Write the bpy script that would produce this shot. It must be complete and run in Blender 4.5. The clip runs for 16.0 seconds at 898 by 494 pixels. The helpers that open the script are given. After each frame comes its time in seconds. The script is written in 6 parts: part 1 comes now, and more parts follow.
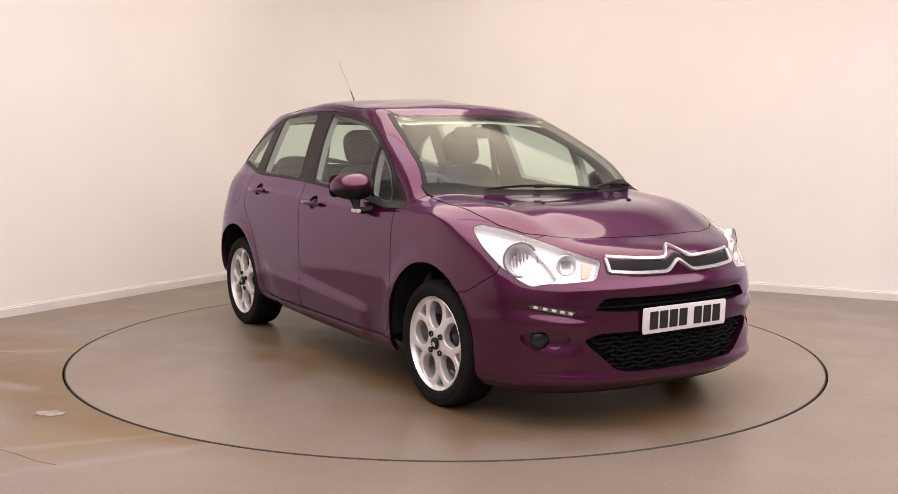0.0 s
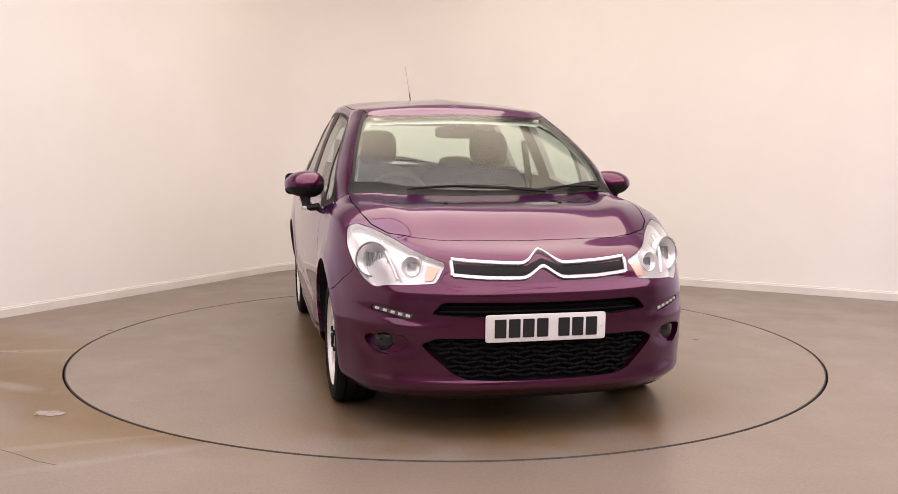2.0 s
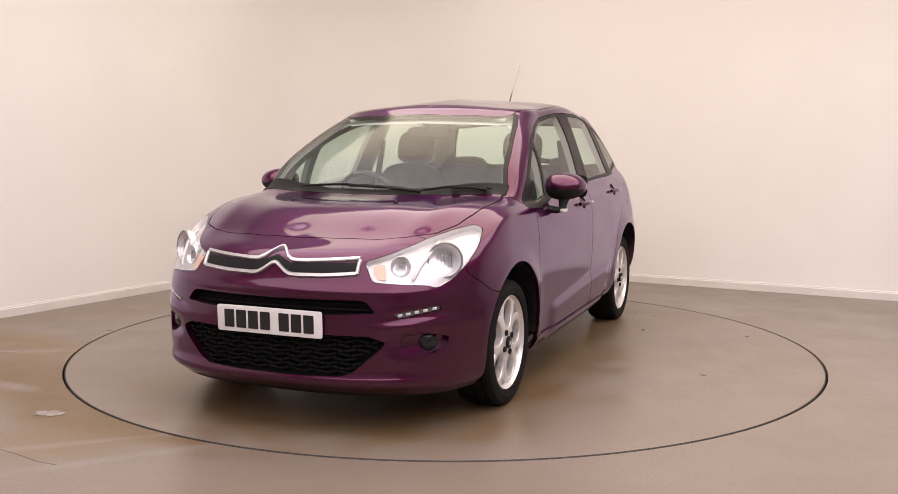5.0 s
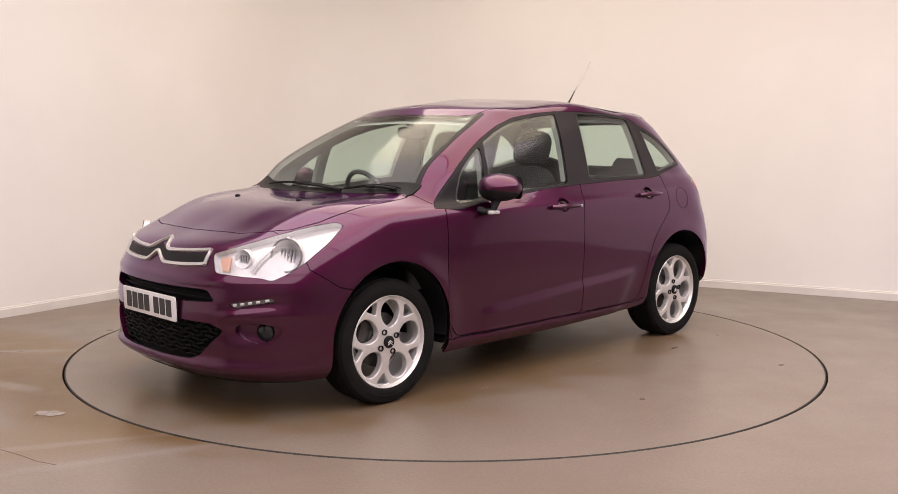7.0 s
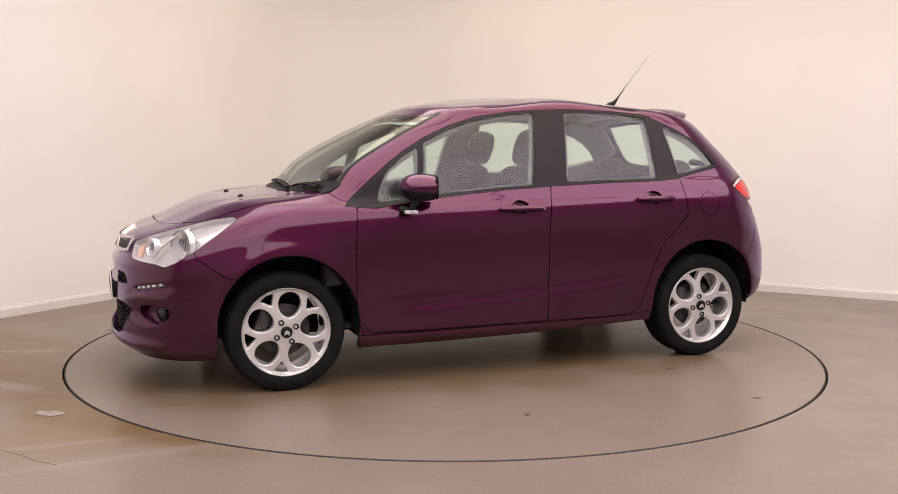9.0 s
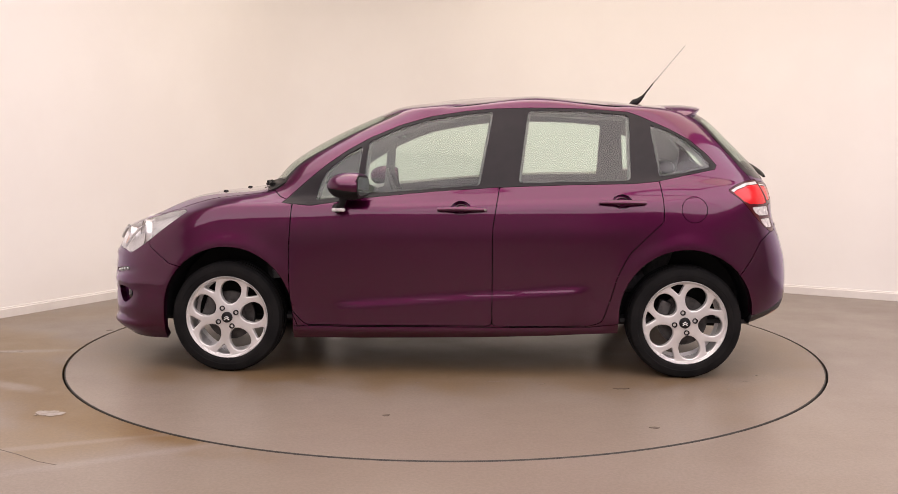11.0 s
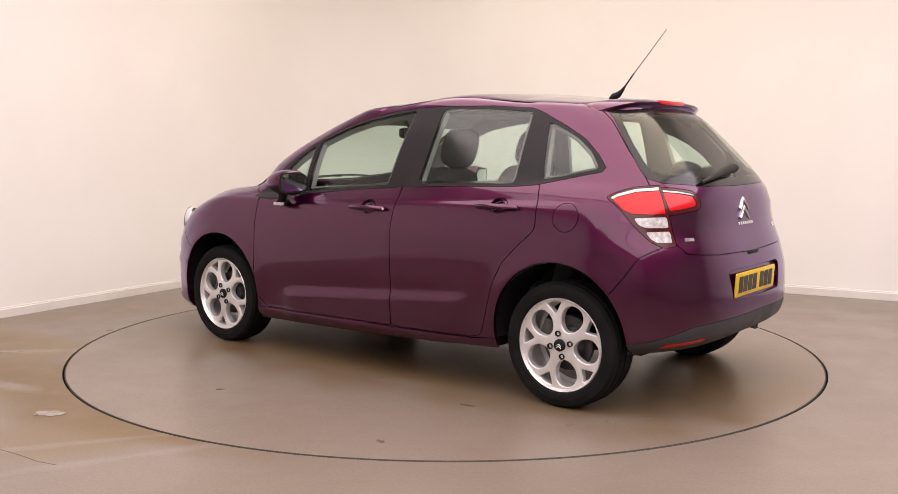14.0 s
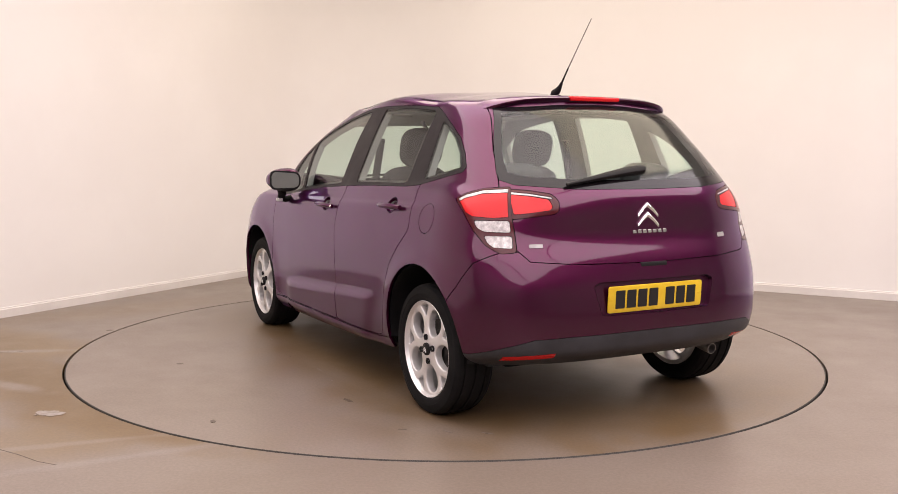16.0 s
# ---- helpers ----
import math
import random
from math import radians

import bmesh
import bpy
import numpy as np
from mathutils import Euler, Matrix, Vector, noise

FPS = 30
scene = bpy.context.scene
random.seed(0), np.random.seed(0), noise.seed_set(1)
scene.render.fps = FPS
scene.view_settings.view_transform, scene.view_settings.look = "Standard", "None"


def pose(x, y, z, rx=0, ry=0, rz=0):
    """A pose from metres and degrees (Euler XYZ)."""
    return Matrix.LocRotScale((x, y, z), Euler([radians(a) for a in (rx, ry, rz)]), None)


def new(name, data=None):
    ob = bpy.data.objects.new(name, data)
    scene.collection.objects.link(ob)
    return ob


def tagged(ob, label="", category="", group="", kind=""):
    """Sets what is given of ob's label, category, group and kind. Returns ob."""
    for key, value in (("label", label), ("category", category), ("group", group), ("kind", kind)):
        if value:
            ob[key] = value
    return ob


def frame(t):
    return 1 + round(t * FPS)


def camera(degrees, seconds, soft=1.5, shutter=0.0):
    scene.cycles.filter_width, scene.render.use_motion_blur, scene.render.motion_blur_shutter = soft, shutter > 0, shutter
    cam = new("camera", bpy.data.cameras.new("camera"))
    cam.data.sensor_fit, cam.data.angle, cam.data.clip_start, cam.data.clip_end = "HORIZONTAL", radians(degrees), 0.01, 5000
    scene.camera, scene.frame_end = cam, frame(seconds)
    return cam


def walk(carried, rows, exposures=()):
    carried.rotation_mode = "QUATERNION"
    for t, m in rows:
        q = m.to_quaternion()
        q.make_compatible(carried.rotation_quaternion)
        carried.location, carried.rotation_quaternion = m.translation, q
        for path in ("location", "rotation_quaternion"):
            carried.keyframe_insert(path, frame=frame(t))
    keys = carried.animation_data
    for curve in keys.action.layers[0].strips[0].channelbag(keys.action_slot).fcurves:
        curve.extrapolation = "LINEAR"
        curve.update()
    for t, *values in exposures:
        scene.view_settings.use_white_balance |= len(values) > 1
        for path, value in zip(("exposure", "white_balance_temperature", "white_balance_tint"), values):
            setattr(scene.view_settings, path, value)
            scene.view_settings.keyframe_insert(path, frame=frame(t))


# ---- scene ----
# ---- camera ----
cam = camera(50.99, 16.0, soft=0.85)
EYE = Matrix.Translation((0, -5.806, 1.231)) @ pose(0, 0, 0, 90 - 6.118, 0, -0.166)
STILL = EYE @ pose(0, 0, 0, 0, 0, 0.288)
walk(cam, [(0.0, STILL), (16.0, STILL)], exposures=[(0.0, -0.06), (3.0, -0.08), (7.0, -0.16), (8.0, -0.16), (12.0, 0.0), (16.0, 0.0)])

# ---- world and lamps: a closed hall with unseen ceiling panels, no daylight ----
world = bpy.data.worlds.new("world")
scene.world = world
world.use_nodes = True
world.node_tree.nodes["Background"].inputs[0].default_value = (0.5, 0.48, 0.46, 1)
world.node_tree.nodes["Background"].inputs[1].default_value = 0.05

CORNER = Vector((-1.138, 4.272, 0))
ALONG_LEFT = Vector((-0.501, -0.865, 0)).normalized()
ALONG_RIGHT = Vector((0.882, -0.471, 0)).normalized()
CEIL = 3.66


def hall(a, b, z=0.0):
    """A point of the hall: metres from its far corner along the two walls."""
    return CORNER + ALONG_LEFT * a + ALONG_RIGHT * b + Vector((0, 0, z))


# panels out of view, made broad so bonnet and glass reflect evenly
# ceiling lamps: a, b, size a, size b, power, colour
LAMPS = [
    (2.23, 3.65, 2.45, 5.30, 108, (1.0, 0.845, 0.66)),
    (5.00, 3.65, 3.00, 5.30, 132, (1.0, 0.88, 0.86)),
    (3.75, 8.38, 5.50, 3.95, 188, (1.0, 0.875, 0.93)),
    (8.48, 3.10, 3.85, 4.20, 92, (1.0, 0.885, 0.92)),
    (8.48, 7.78, 3.85, 5.05, 144, (1.0, 0.88, 0.93)),
    (11.50, 5.65, 2.10, 9.30, 128, (1.0, 0.88, 0.93)),
]
for a, b, sa, sb, power, colour in LAMPS:
    light = bpy.data.lights.new("panel_light", "AREA")
    light.shape, light.size, light.size_y = "RECTANGLE", sa, sb
    light.energy, light.color = power, colour
    ob = new("panel_light", light)
    p = hall(a, b, CEIL - 0.09)
    ob.matrix_world = Matrix.Translation(p) @ pose(0, 0, 0, 0, 0, math.degrees(math.atan2(ALONG_LEFT.y, ALONG_LEFT.x)))


# ---- materials ----
def material(name, colour, rough=0.5, metal=0.0, spec=0.5, coat=0.0):
    m = bpy.data.materials.new(name)
    m.use_nodes = True
    b = m.node_tree.nodes["Principled BSDF"]
    b.inputs["Base Color"].default_value = (*colour, 1)
    b.inputs["Roughness"].default_value = rough
    b.inputs["Metallic"].default_value = metal
    b.inputs["Specular IOR Level"].default_value = spec
    b.inputs["Coat Weight"].default_value = coat
    b.inputs["Coat Roughness"].default_value = 0.075
    return m


def node(m, kind, **values):
    n = m.node_tree.nodes.new(kind)
    for key, value in values.items():
        n.inputs[key.replace("_", " ")].default_value = value
    return n


def link(m, a, out, b, into):
    m.node_tree.links.new(a.outputs[out], b.inputs[into])


def shader(m):
    return m.node_tree.nodes["Principled BSDF"]


def coords(m, scale=(1, 1, 1)):
    c = m.node_tree.nodes.new("ShaderNodeTexCoord")
    g = m.node_tree.nodes.new("ShaderNodeMapping")
    g.inputs["Scale"].default_value = scale
    link(m, c, "Object", g, "Vector")
    return g


def ramp(m, stops):
    r = m.node_tree.nodes.new("ShaderNodeValToRGB")
    while len(r.color_ramp.elements) < len(stops):
        r.color_ramp.elements.new(0.5)
    r.color_ramp.interpolation = "EASE"
    for e, (p, c) in zip(r.color_ramp.elements, stops):
        e.position, e.color = p, (*c, 1)
    return r


def mottled(name, dark, light, scale, rough=0.5, metal=0.0, bump=0.1, fine=120.0, rough_range=0.12, spec=0.5):
    """A surface whose tone and gloss vary at two scales."""
    m = material(name, light, rough, metal, spec)
    g = coords(m)
    n = node(m, "ShaderNodeTexNoise", Scale=scale, Detail=6.0, Roughness=0.6)
    link(m, g, 0, n, "Vector")
    r = ramp(m, [(0.35, dark), (0.65, light)])
    link(m, n, 0, r, 0)
    link(m, r, 0, shader(m), "Base Color")
    k = node(m, "ShaderNodeMapRange", From_Min=0.3, From_Max=0.7, To_Min=rough - rough_range, To_Max=rough + rough_range)
    link(m, n, 0, k, 0)
    link(m, k, 0, shader(m), "Roughness")
    f = node(m, "ShaderNodeTexNoise", Scale=fine, Detail=3.0)
    link(m, g, 0, f, "Vector")
    b = node(m, "ShaderNodeBump", Strength=bump, Distance=0.002)
    link(m, f, 0, b, "Height")
    link(m, b, 0, shader(m), "Normal")
    return m


def car_paint():
    """Metal flake under a clear coat: deep purple, bluer towards the edge."""
    m = material("purple_metallic_paint", (0.07, 0.007, 0.046), 0.34, 0.88, 0.4, 1.0)
    shader(m).inputs["Coat Roughness"].default_value = 0.045
    shader(m).inputs["Specular Tint"].default_value = (0.62, 0.50, 1.0, 1)
    g = coords(m)
    n = node(m, "ShaderNodeTexNoise", Scale=900.0, Detail=2.0)
    link(m, g, 0, n, "Vector")
    r = ramp(m, [(0.3, (0.057, 0.0030, 0.026)), (0.7, (0.088, 0.0054, 0.042))])
    link(m, n, 0, r, 0)
    link(m, r, 0, shader(m), "Base Color")
    d = node(m, "ShaderNodeTexNoise", Scale=2.2, Detail=5.0)
    link(m, g, 0, d, "Vector")
    k = node(m, "ShaderNodeMapRange", From_Min=0.3, From_Max=0.7, To_Min=0.285, To_Max=0.36)
    link(m, d, 0, k, 0)
    link(m, k, 0, shader(m), "Roughness")
    f = node(m, "ShaderNodeTexNoise", Scale=260.0, Detail=1.0)
    link(m, g, 0, f, "Vector")
    b = node(m, "ShaderNodeBump", Strength=0.02, Distance=0.0006)
    link(m, f, 0, b, "Height")
    link(m, b, 0, shader(m), "Coat Normal")
    return m


def pane(name, tint, gloss=0.08, soft_gloss=0.10):
    """Thin glass: clear, with the mirror gloss that glass has at its angle."""
    m = bpy.data.materials.new(name)
    m.use_nodes = True
    t = m.node_tree
    t.nodes.remove(t.nodes["Principled BSDF"])
    clear = t.nodes.new("ShaderNodeBsdfTransparent")
    clear.inputs[0].default_value = (*tint, 1)
    mirror = t.nodes.new("ShaderNodeBsdfGlossy")
    mirror.inputs["Roughness"].default_value = soft_gloss
    facing = t.nodes.new("ShaderNodeLayerWeight")
    facing.inputs["Blend"].default_value = 0.5
    power = t.nodes.new("ShaderNodeMath")
    power.operation, power.inputs[1].default_value = "POWER", 4.5
    amount = t.nodes.new("ShaderNodeMath")
    amount.operation, amount.inputs[1].default_value, amount.inputs[2].default_value = "MULTIPLY_ADD", 0.8, gloss
    mix = t.nodes.new("ShaderNodeMixShader")
    t.links.new(facing.outputs["Facing"], power.inputs[0])
    t.links.new(power.outputs[0], amount.inputs[0])
    t.links.new(amount.outputs[0], mix.inputs[0])
    t.links.new(clear.outputs[0], mix.inputs[1])
    t.links.new(mirror.outputs[0], mix.inputs[2])
    t.links.new(mix.outputs[0], t.nodes["Material Output"].inputs[0])
    return m


PAINT = car_paint()
GLASS = pane("tinted_glass", (0.77, 0.89, 0.83), 0.07)
LENS = pane("clear_lens", (0.95, 0.95, 0.96), 0.04)
BLACK_TRIM = mottled("satin_black_trim", (0.011, 0.009, 0.0105), (0.017, 0.014, 0.016), 6, 0.45, bump=0.05, spec=0.22)
BLACK_PLASTIC = mottled("grained_black_plastic", (0.007, 0.007, 0.0075), (0.014, 0.0135, 0.014), 8, 0.55, bump=0.15, fine=400, spec=0.2)
GREY_PLASTIC = mottled("dark_grey_bumper_plastic", (0.024, 0.024, 0.029), (0.038, 0.038, 0.044), 8, 0.5, bump=0.2, fine=400)
RUBBER = mottled("tyre_rubber", (0.006, 0.006, 0.0065), (0.012, 0.0115, 0.0115), 9, 0.75, bump=0.25, fine=250, spec=0.12)
ALLOY = mottled("silver_alloy", (0.70, 0.69, 0.68), (0.80, 0.79, 0.78), 5, 0.36, 0.6, bump=0.04, fine=600, rough_range=0.06)
CHROME = material("chrome", (0.78, 0.77, 0.76), 0.10, 1.0)
STEEL = mottled("brushed_steel", (0.25, 0.24, 0.23), (0.38, 0.37, 0.36), 14, 0.4, 0.9, bump=0.1)
WORN_IRON = mottled("worn_dark_iron", (0.035, 0.033, 0.032), (0.085, 0.08, 0.077), 18, 0.5, 0.5, bump=0.1)
SATIN = mottled("satin_silver_trim", (0.60, 0.59, 0.58), (0.68, 0.67, 0.66), 30, 0.33, 0.8, bump=0.02, rough_range=0.04)
LINING = mottled("grey_cabin_lining", (0.30, 0.29, 0.28), (0.37, 0.36, 0.35), 5, 0.85, bump=0.25, fine=500)
HEADLINING = mottled("pale_headlining", (0.60, 0.58, 0.54), (0.68, 0.66, 0.62), 5, 0.9, bump=0.2, fine=500)
DASH = mottled("dark_dashboard_plastic", (0.05, 0.05, 0.052), (0.075, 0.074, 0.076), 8, 0.6, bump=0.3, fine=350)
FABRIC = mottled("dark_seat_fabric", (0.040, 0.039, 0.041), (0.068, 0.066, 0.068), 40, 0.95, bump=0.5, fine=700)
RED_LENS = material("red_lamp_lens", (0.60, 0.008, 0.012), 0.18, 0.0, 0.35, 0.15)
WHITE_LENS = mottled("pale_lamp_lens", (0.42, 0.40, 0.40), (0.70, 0.68, 0.67), 55, 0.2, 0.1)
REFLECTOR = material("lamp_reflector", (0.84, 0.84, 0.85), 0.30, 0.6)
AMBER = material("amber_bulb", (0.80, 0.50, 0.38), 0.2, 0.2)
PLATE_WHITE = mottled("white_plate", (0.72, 0.71, 0.70), (0.78, 0.77, 0.76), 12, 0.37, bump=0.02, rough_range=0.06)
PLATE_YELLOW = mottled("yellow_plate", (0.72, 0.47, 0.02), (0.80, 0.55, 0.03), 12, 0.37, bump=0.02, rough_range=0.06)
INK = material("black_ink", (0.012, 0.012, 0.013), 0.4)
MIRROR = material("mirror_glass", (0.60, 0.66, 0.63), 0.02, 1.0)
GLOSS_BLACK = material("gloss_black_glass_edge", (0.010, 0.009, 0.010), 0.12, 0.0, 0.4, 0.0)
LAMP_BEZEL = mottled("silver_lamp_inside", (0.62, 0.61, 0.61), (0.72, 0.71, 0.71), 9, 0.21, 0.45, bump=0.05, fine=160, rough_range=0.04)
TAIL_DARK = material("dark_red_lens", (0.065, 0.005, 0.009), 0.18, 0.0, 0.35, 0.2)
DAY_LAMP = material("day_lamp_housing", (0.16, 0.155, 0.16), 0.22, 0.4)
LINING_DARK = mottled("dark_cabin_carpet", (0.03, 0.03, 0.031), (0.05, 0.05, 0.052), 30, 0.95, bump=0.4, fine=500)
FOG_LENS = material("dark_fog_lens", (0.012, 0.014, 0.016), 0.2, 0.0, 0.4, 0.2)
GRILLE_BLACK = material("matt_black_grille", (0.0045, 0.0045, 0.005), 0.6, 0.0, 0.12)
# ---- helpers for building ----
def part(name, bm, mat, parent=None, label="", smooth=True, angle=None):
    """Links a bmesh as one mesh object under a thing or a part."""
    me = bpy.data.meshes.new(name)
    bmesh.ops.recalc_face_normals(bm, faces=bm.faces)
    bm.to_mesh(me)
    bm.free()
    me.materials.append(mat)
    for p in me.polygons:
        p.use_smooth = smooth
    if smooth:
        me.set_sharp_from_angle(angle=radians(angle or 38))
    ob = new(name, me)
    if parent is not None:
        ob.parent = parent
    if label:
        tagged(ob, label=label)
    return ob


def box(bm, x0, x1, y0, y1, z0, z1, bevel=0.0, m=None):
    r = bmesh.ops.create_cube(bm, size=1.0)
    s = Matrix.Translation(((x0 + x1) / 2, (y0 + y1) / 2, (z0 + z1) / 2)) @ Matrix.Diagonal((x1 - x0, y1 - y0, z1 - z0, 1))
    bmesh.ops.transform(bm, matrix=s, verts=r["verts"])
    vs = r["verts"]
    if bevel:
        es = list({e for v in vs for e in v.link_edges})
        k = bmesh.ops.bevel(bm, geom=es, offset=bevel, segments=2, affect="EDGES", profile=0.5)
        vs = list({v for f in k["faces"] for v in f.verts} | {v for v in vs if v.is_valid})
    if m is not None:
        bmesh.ops.transform(bm, matrix=m, verts=vs)
    return bm


def lathe(bm, profile, n=48, axis="y", closed=False):
    """Turns a profile of (along the axis, radius) round the axis."""
    rings = []
    for k in range(n):
        a = 2 * math.pi * k / n
        c, s = math.cos(a), math.sin(a)
        ring = []
        for t, r in profile:
            if axis == "y":
                ring.append(bm.verts.new((r * c, t, r * s)))
            elif axis == "x":
                ring.append(bm.verts.new((t, r * c, r * s)))
            else:
                ring.append(bm.verts.new((r * c, r * s, t)))
        rings.append(ring)
    last = len(profile) if closed else len(profile) - 1
    for k in range(n):
        a, b = rings[k], rings[(k + 1) % n]
        for i in range(last):
            j = (i + 1) % len(profile)
            bm.faces.new((a[i], a[j], b[j], b[i]))
    return bm


def tube(bm, points, radius, n=8, flat=1.0):
    """A rod along points; radius may be a list."""
    pts = [Vector(p) for p in points]
    rings = []
    for i, p in enumerate(pts):
        d = (pts[min(i + 1, len(pts) - 1)] - pts[max(i - 1, 0)]).normalized()
        up = Vector((0, 0, 1)) if abs(d.z) < 0.95 else Vector((1, 0, 0))
        a = d.cross(up).normalized()
        b = a.cross(d).normalized()
        r = radius[i] if isinstance(radius, (list, tuple)) else radius
        rings.append([bm.verts.new(p + a * (r * math.cos(2 * math.pi * k / n)) + b * (r * flat * math.sin(2 * math.pi * k / n))) for k in range(n)])
    for a, b in zip(rings, rings[1:]):
        for k in range(n):
            bm.faces.new((a[k], a[(k + 1) % n], b[(k + 1) % n], b[k]))
    bm.faces.new(rings[0])
    bm.faces.new(list(reversed(rings[-1])))
    return bm


def prism(bm, outline, depth, m=None, bevel=0.0):
    """A flat outline in x, y, raised by depth along z."""
    low = [bm.verts.new((x, y, 0)) for x, y in outline]
    high = [bm.verts.new((x, y, depth)) for x, y in outline]
    n = len(outline)
    bm.faces.new(list(reversed(low)))
    top = bm.faces.new(high)
    for i in range(n):
        bm.faces.new((low[i], low[(i + 1) % n], high[(i + 1) % n], high[i]))
    vs = low + high
    if bevel:
        k = bmesh.ops.bevel(bm, geom=list(top.edges), offset=bevel, segments=2, affect="EDGES", profile=0.5)
        vs = list({v for f in k["faces"] for v in f.verts} | {v for v in vs if v.is_valid})
    if m is not None:
        bmesh.ops.transform(bm, matrix=m, verts=vs)
    return bm


# ---- the hall ----
def wall_material():
    m = mottled("pale_wall_paint", (0.82, 0.795, 0.78), (0.85, 0.83, 0.815), 0.7, 0.75, bump=0.06, fine=60, rough_range=0.06)
    return m


def maths(m, operation, a, b):
    """A Math node; a and b are numbers or (node, output)."""
    n = m.node_tree.nodes.new("ShaderNodeMath")
    n.operation = operation
    for k, value in enumerate((a, b)):
        if isinstance(value, tuple):
            link(m, *value, n, k)
        else:
            n.inputs[k].default_value = value
    return n, 0


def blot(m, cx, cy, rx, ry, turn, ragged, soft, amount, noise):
    """The amount of a ragged oval blot at a place of the floor."""
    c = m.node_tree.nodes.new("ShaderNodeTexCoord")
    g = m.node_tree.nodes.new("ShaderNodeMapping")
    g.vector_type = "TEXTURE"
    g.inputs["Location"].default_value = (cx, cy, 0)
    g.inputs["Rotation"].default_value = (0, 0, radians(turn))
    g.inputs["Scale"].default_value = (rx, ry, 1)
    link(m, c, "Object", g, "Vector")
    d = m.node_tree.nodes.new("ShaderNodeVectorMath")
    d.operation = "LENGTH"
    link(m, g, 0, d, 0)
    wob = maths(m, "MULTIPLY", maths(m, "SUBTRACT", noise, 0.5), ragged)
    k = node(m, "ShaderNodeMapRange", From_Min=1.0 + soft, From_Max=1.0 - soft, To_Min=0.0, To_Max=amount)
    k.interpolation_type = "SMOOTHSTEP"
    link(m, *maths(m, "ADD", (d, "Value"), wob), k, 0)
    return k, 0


def floor_material(name, blots):
    """Trowelled resin: grey-brown, faintly cloudy, speckled, with brown and pale ragged ovals, part gloss."""
    m = material(name, (0.2, 0.17, 0.14), 0.4, 0.0, 0.5)
    g = coords(m)
    a = node(m, "ShaderNodeTexNoise", Scale=0.55, Detail=3.0, Roughness=0.5)
    link(m, g, 0, a, "Vector")
    r = ramp(m, [(0.30, (0.186, 0.150, 0.120)), (0.70, (0.208, 0.172, 0.146))])
    link(m, a, 0, r, 0)
    rag = node(m, "ShaderNodeTexNoise", Scale=2.6, Detail=6.0, Roughness=0.62)
    link(m, g, 0, rag, "Vector")
    colour = (r, 0)
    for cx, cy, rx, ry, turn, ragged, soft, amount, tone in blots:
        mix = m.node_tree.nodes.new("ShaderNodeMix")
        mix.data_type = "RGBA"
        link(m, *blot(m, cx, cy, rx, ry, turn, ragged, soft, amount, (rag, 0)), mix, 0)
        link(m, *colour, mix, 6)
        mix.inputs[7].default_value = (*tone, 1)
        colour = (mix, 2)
    speck = node(m, "ShaderNodeTexNoise", Scale=70.0, Detail=4.0, Roughness=0.7)
    link(m, g, 0, speck, "Vector")
    sr = ramp(m, [(0.30, (0.88, 0.87, 0.86)), (0.70, (1.10, 1.10, 1.10))])
    link(m, speck, 0, sr, 0)
    grainy = m.node_tree.nodes.new("ShaderNodeMix")
    grainy.data_type, grainy.blend_type = "RGBA", "MULTIPLY"
    grainy.inputs[0].default_value = 1.0
    link(m, *colour, grainy, 6)
    link(m, sr, 0, grainy, 7)
    link(m, grainy, 2, shader(m), "Base Color")
    k = node(m, "ShaderNodeMapRange", From_Min=0.3, From_Max=0.7, To_Min=0.285, To_Max=0.40)
    link(m, rag, 0, k, 0)
    link(m, k, 0, shader(m), "Roughness")
    u = node(m, "ShaderNodeBump", Strength=0.04, Distance=0.002)
    link(m, speck, 0, u, "Height")
    link(m, u, 0, shader(m), "Normal")
    return m


BROWN, OCHRE, PALE = (0.135, 0.082, 0.030), (0.170, 0.112, 0.048), (0.27, 0.245, 0.238)
# stains and blots: x, y, half length, half width, turn, raggedness, softness, amount, tone
FLOOR_STAINS = [
    (-1.95, -1.20, 0.95, 0.30, -50, 1.8, 0.45, 0.95, BROWN), (-2.75, -0.05, 0.75, 0.30, -30, 1.8, 0.45, 0.9, OCHRE), (-1.35, -1.78, 0.55, 0.17, -30, 1.8, 0.45, 0.9, BROWN),
    (-2.55, -0.75, 0.60, 0.25, -20, 1.8, 0.5, 0.85, BROWN), (-1.75, -2.0, 0.45, 0.20, -10, 1.8, 0.7, 0.55, OCHRE), (-1.30, -2.20, 0.50, 0.035, 27, 1.8, 0.8, 0.40, PALE),
    (-1.55, -2.02, 0.45, 0.022, 20, 3.5, 0.8, 0.32, PALE), (-2.60, -0.28, 0.30, 0.04, 6, 2.0, 0.7, 0.5, PALE), (-2.2, -1.1, 0.25, 0.05, -30, 2.0, 0.7, 0.4, PALE), (-2.5, 1.1, 1.0, 0.25, 40, 1.8, 0.7, 0.5, OCHRE),
]
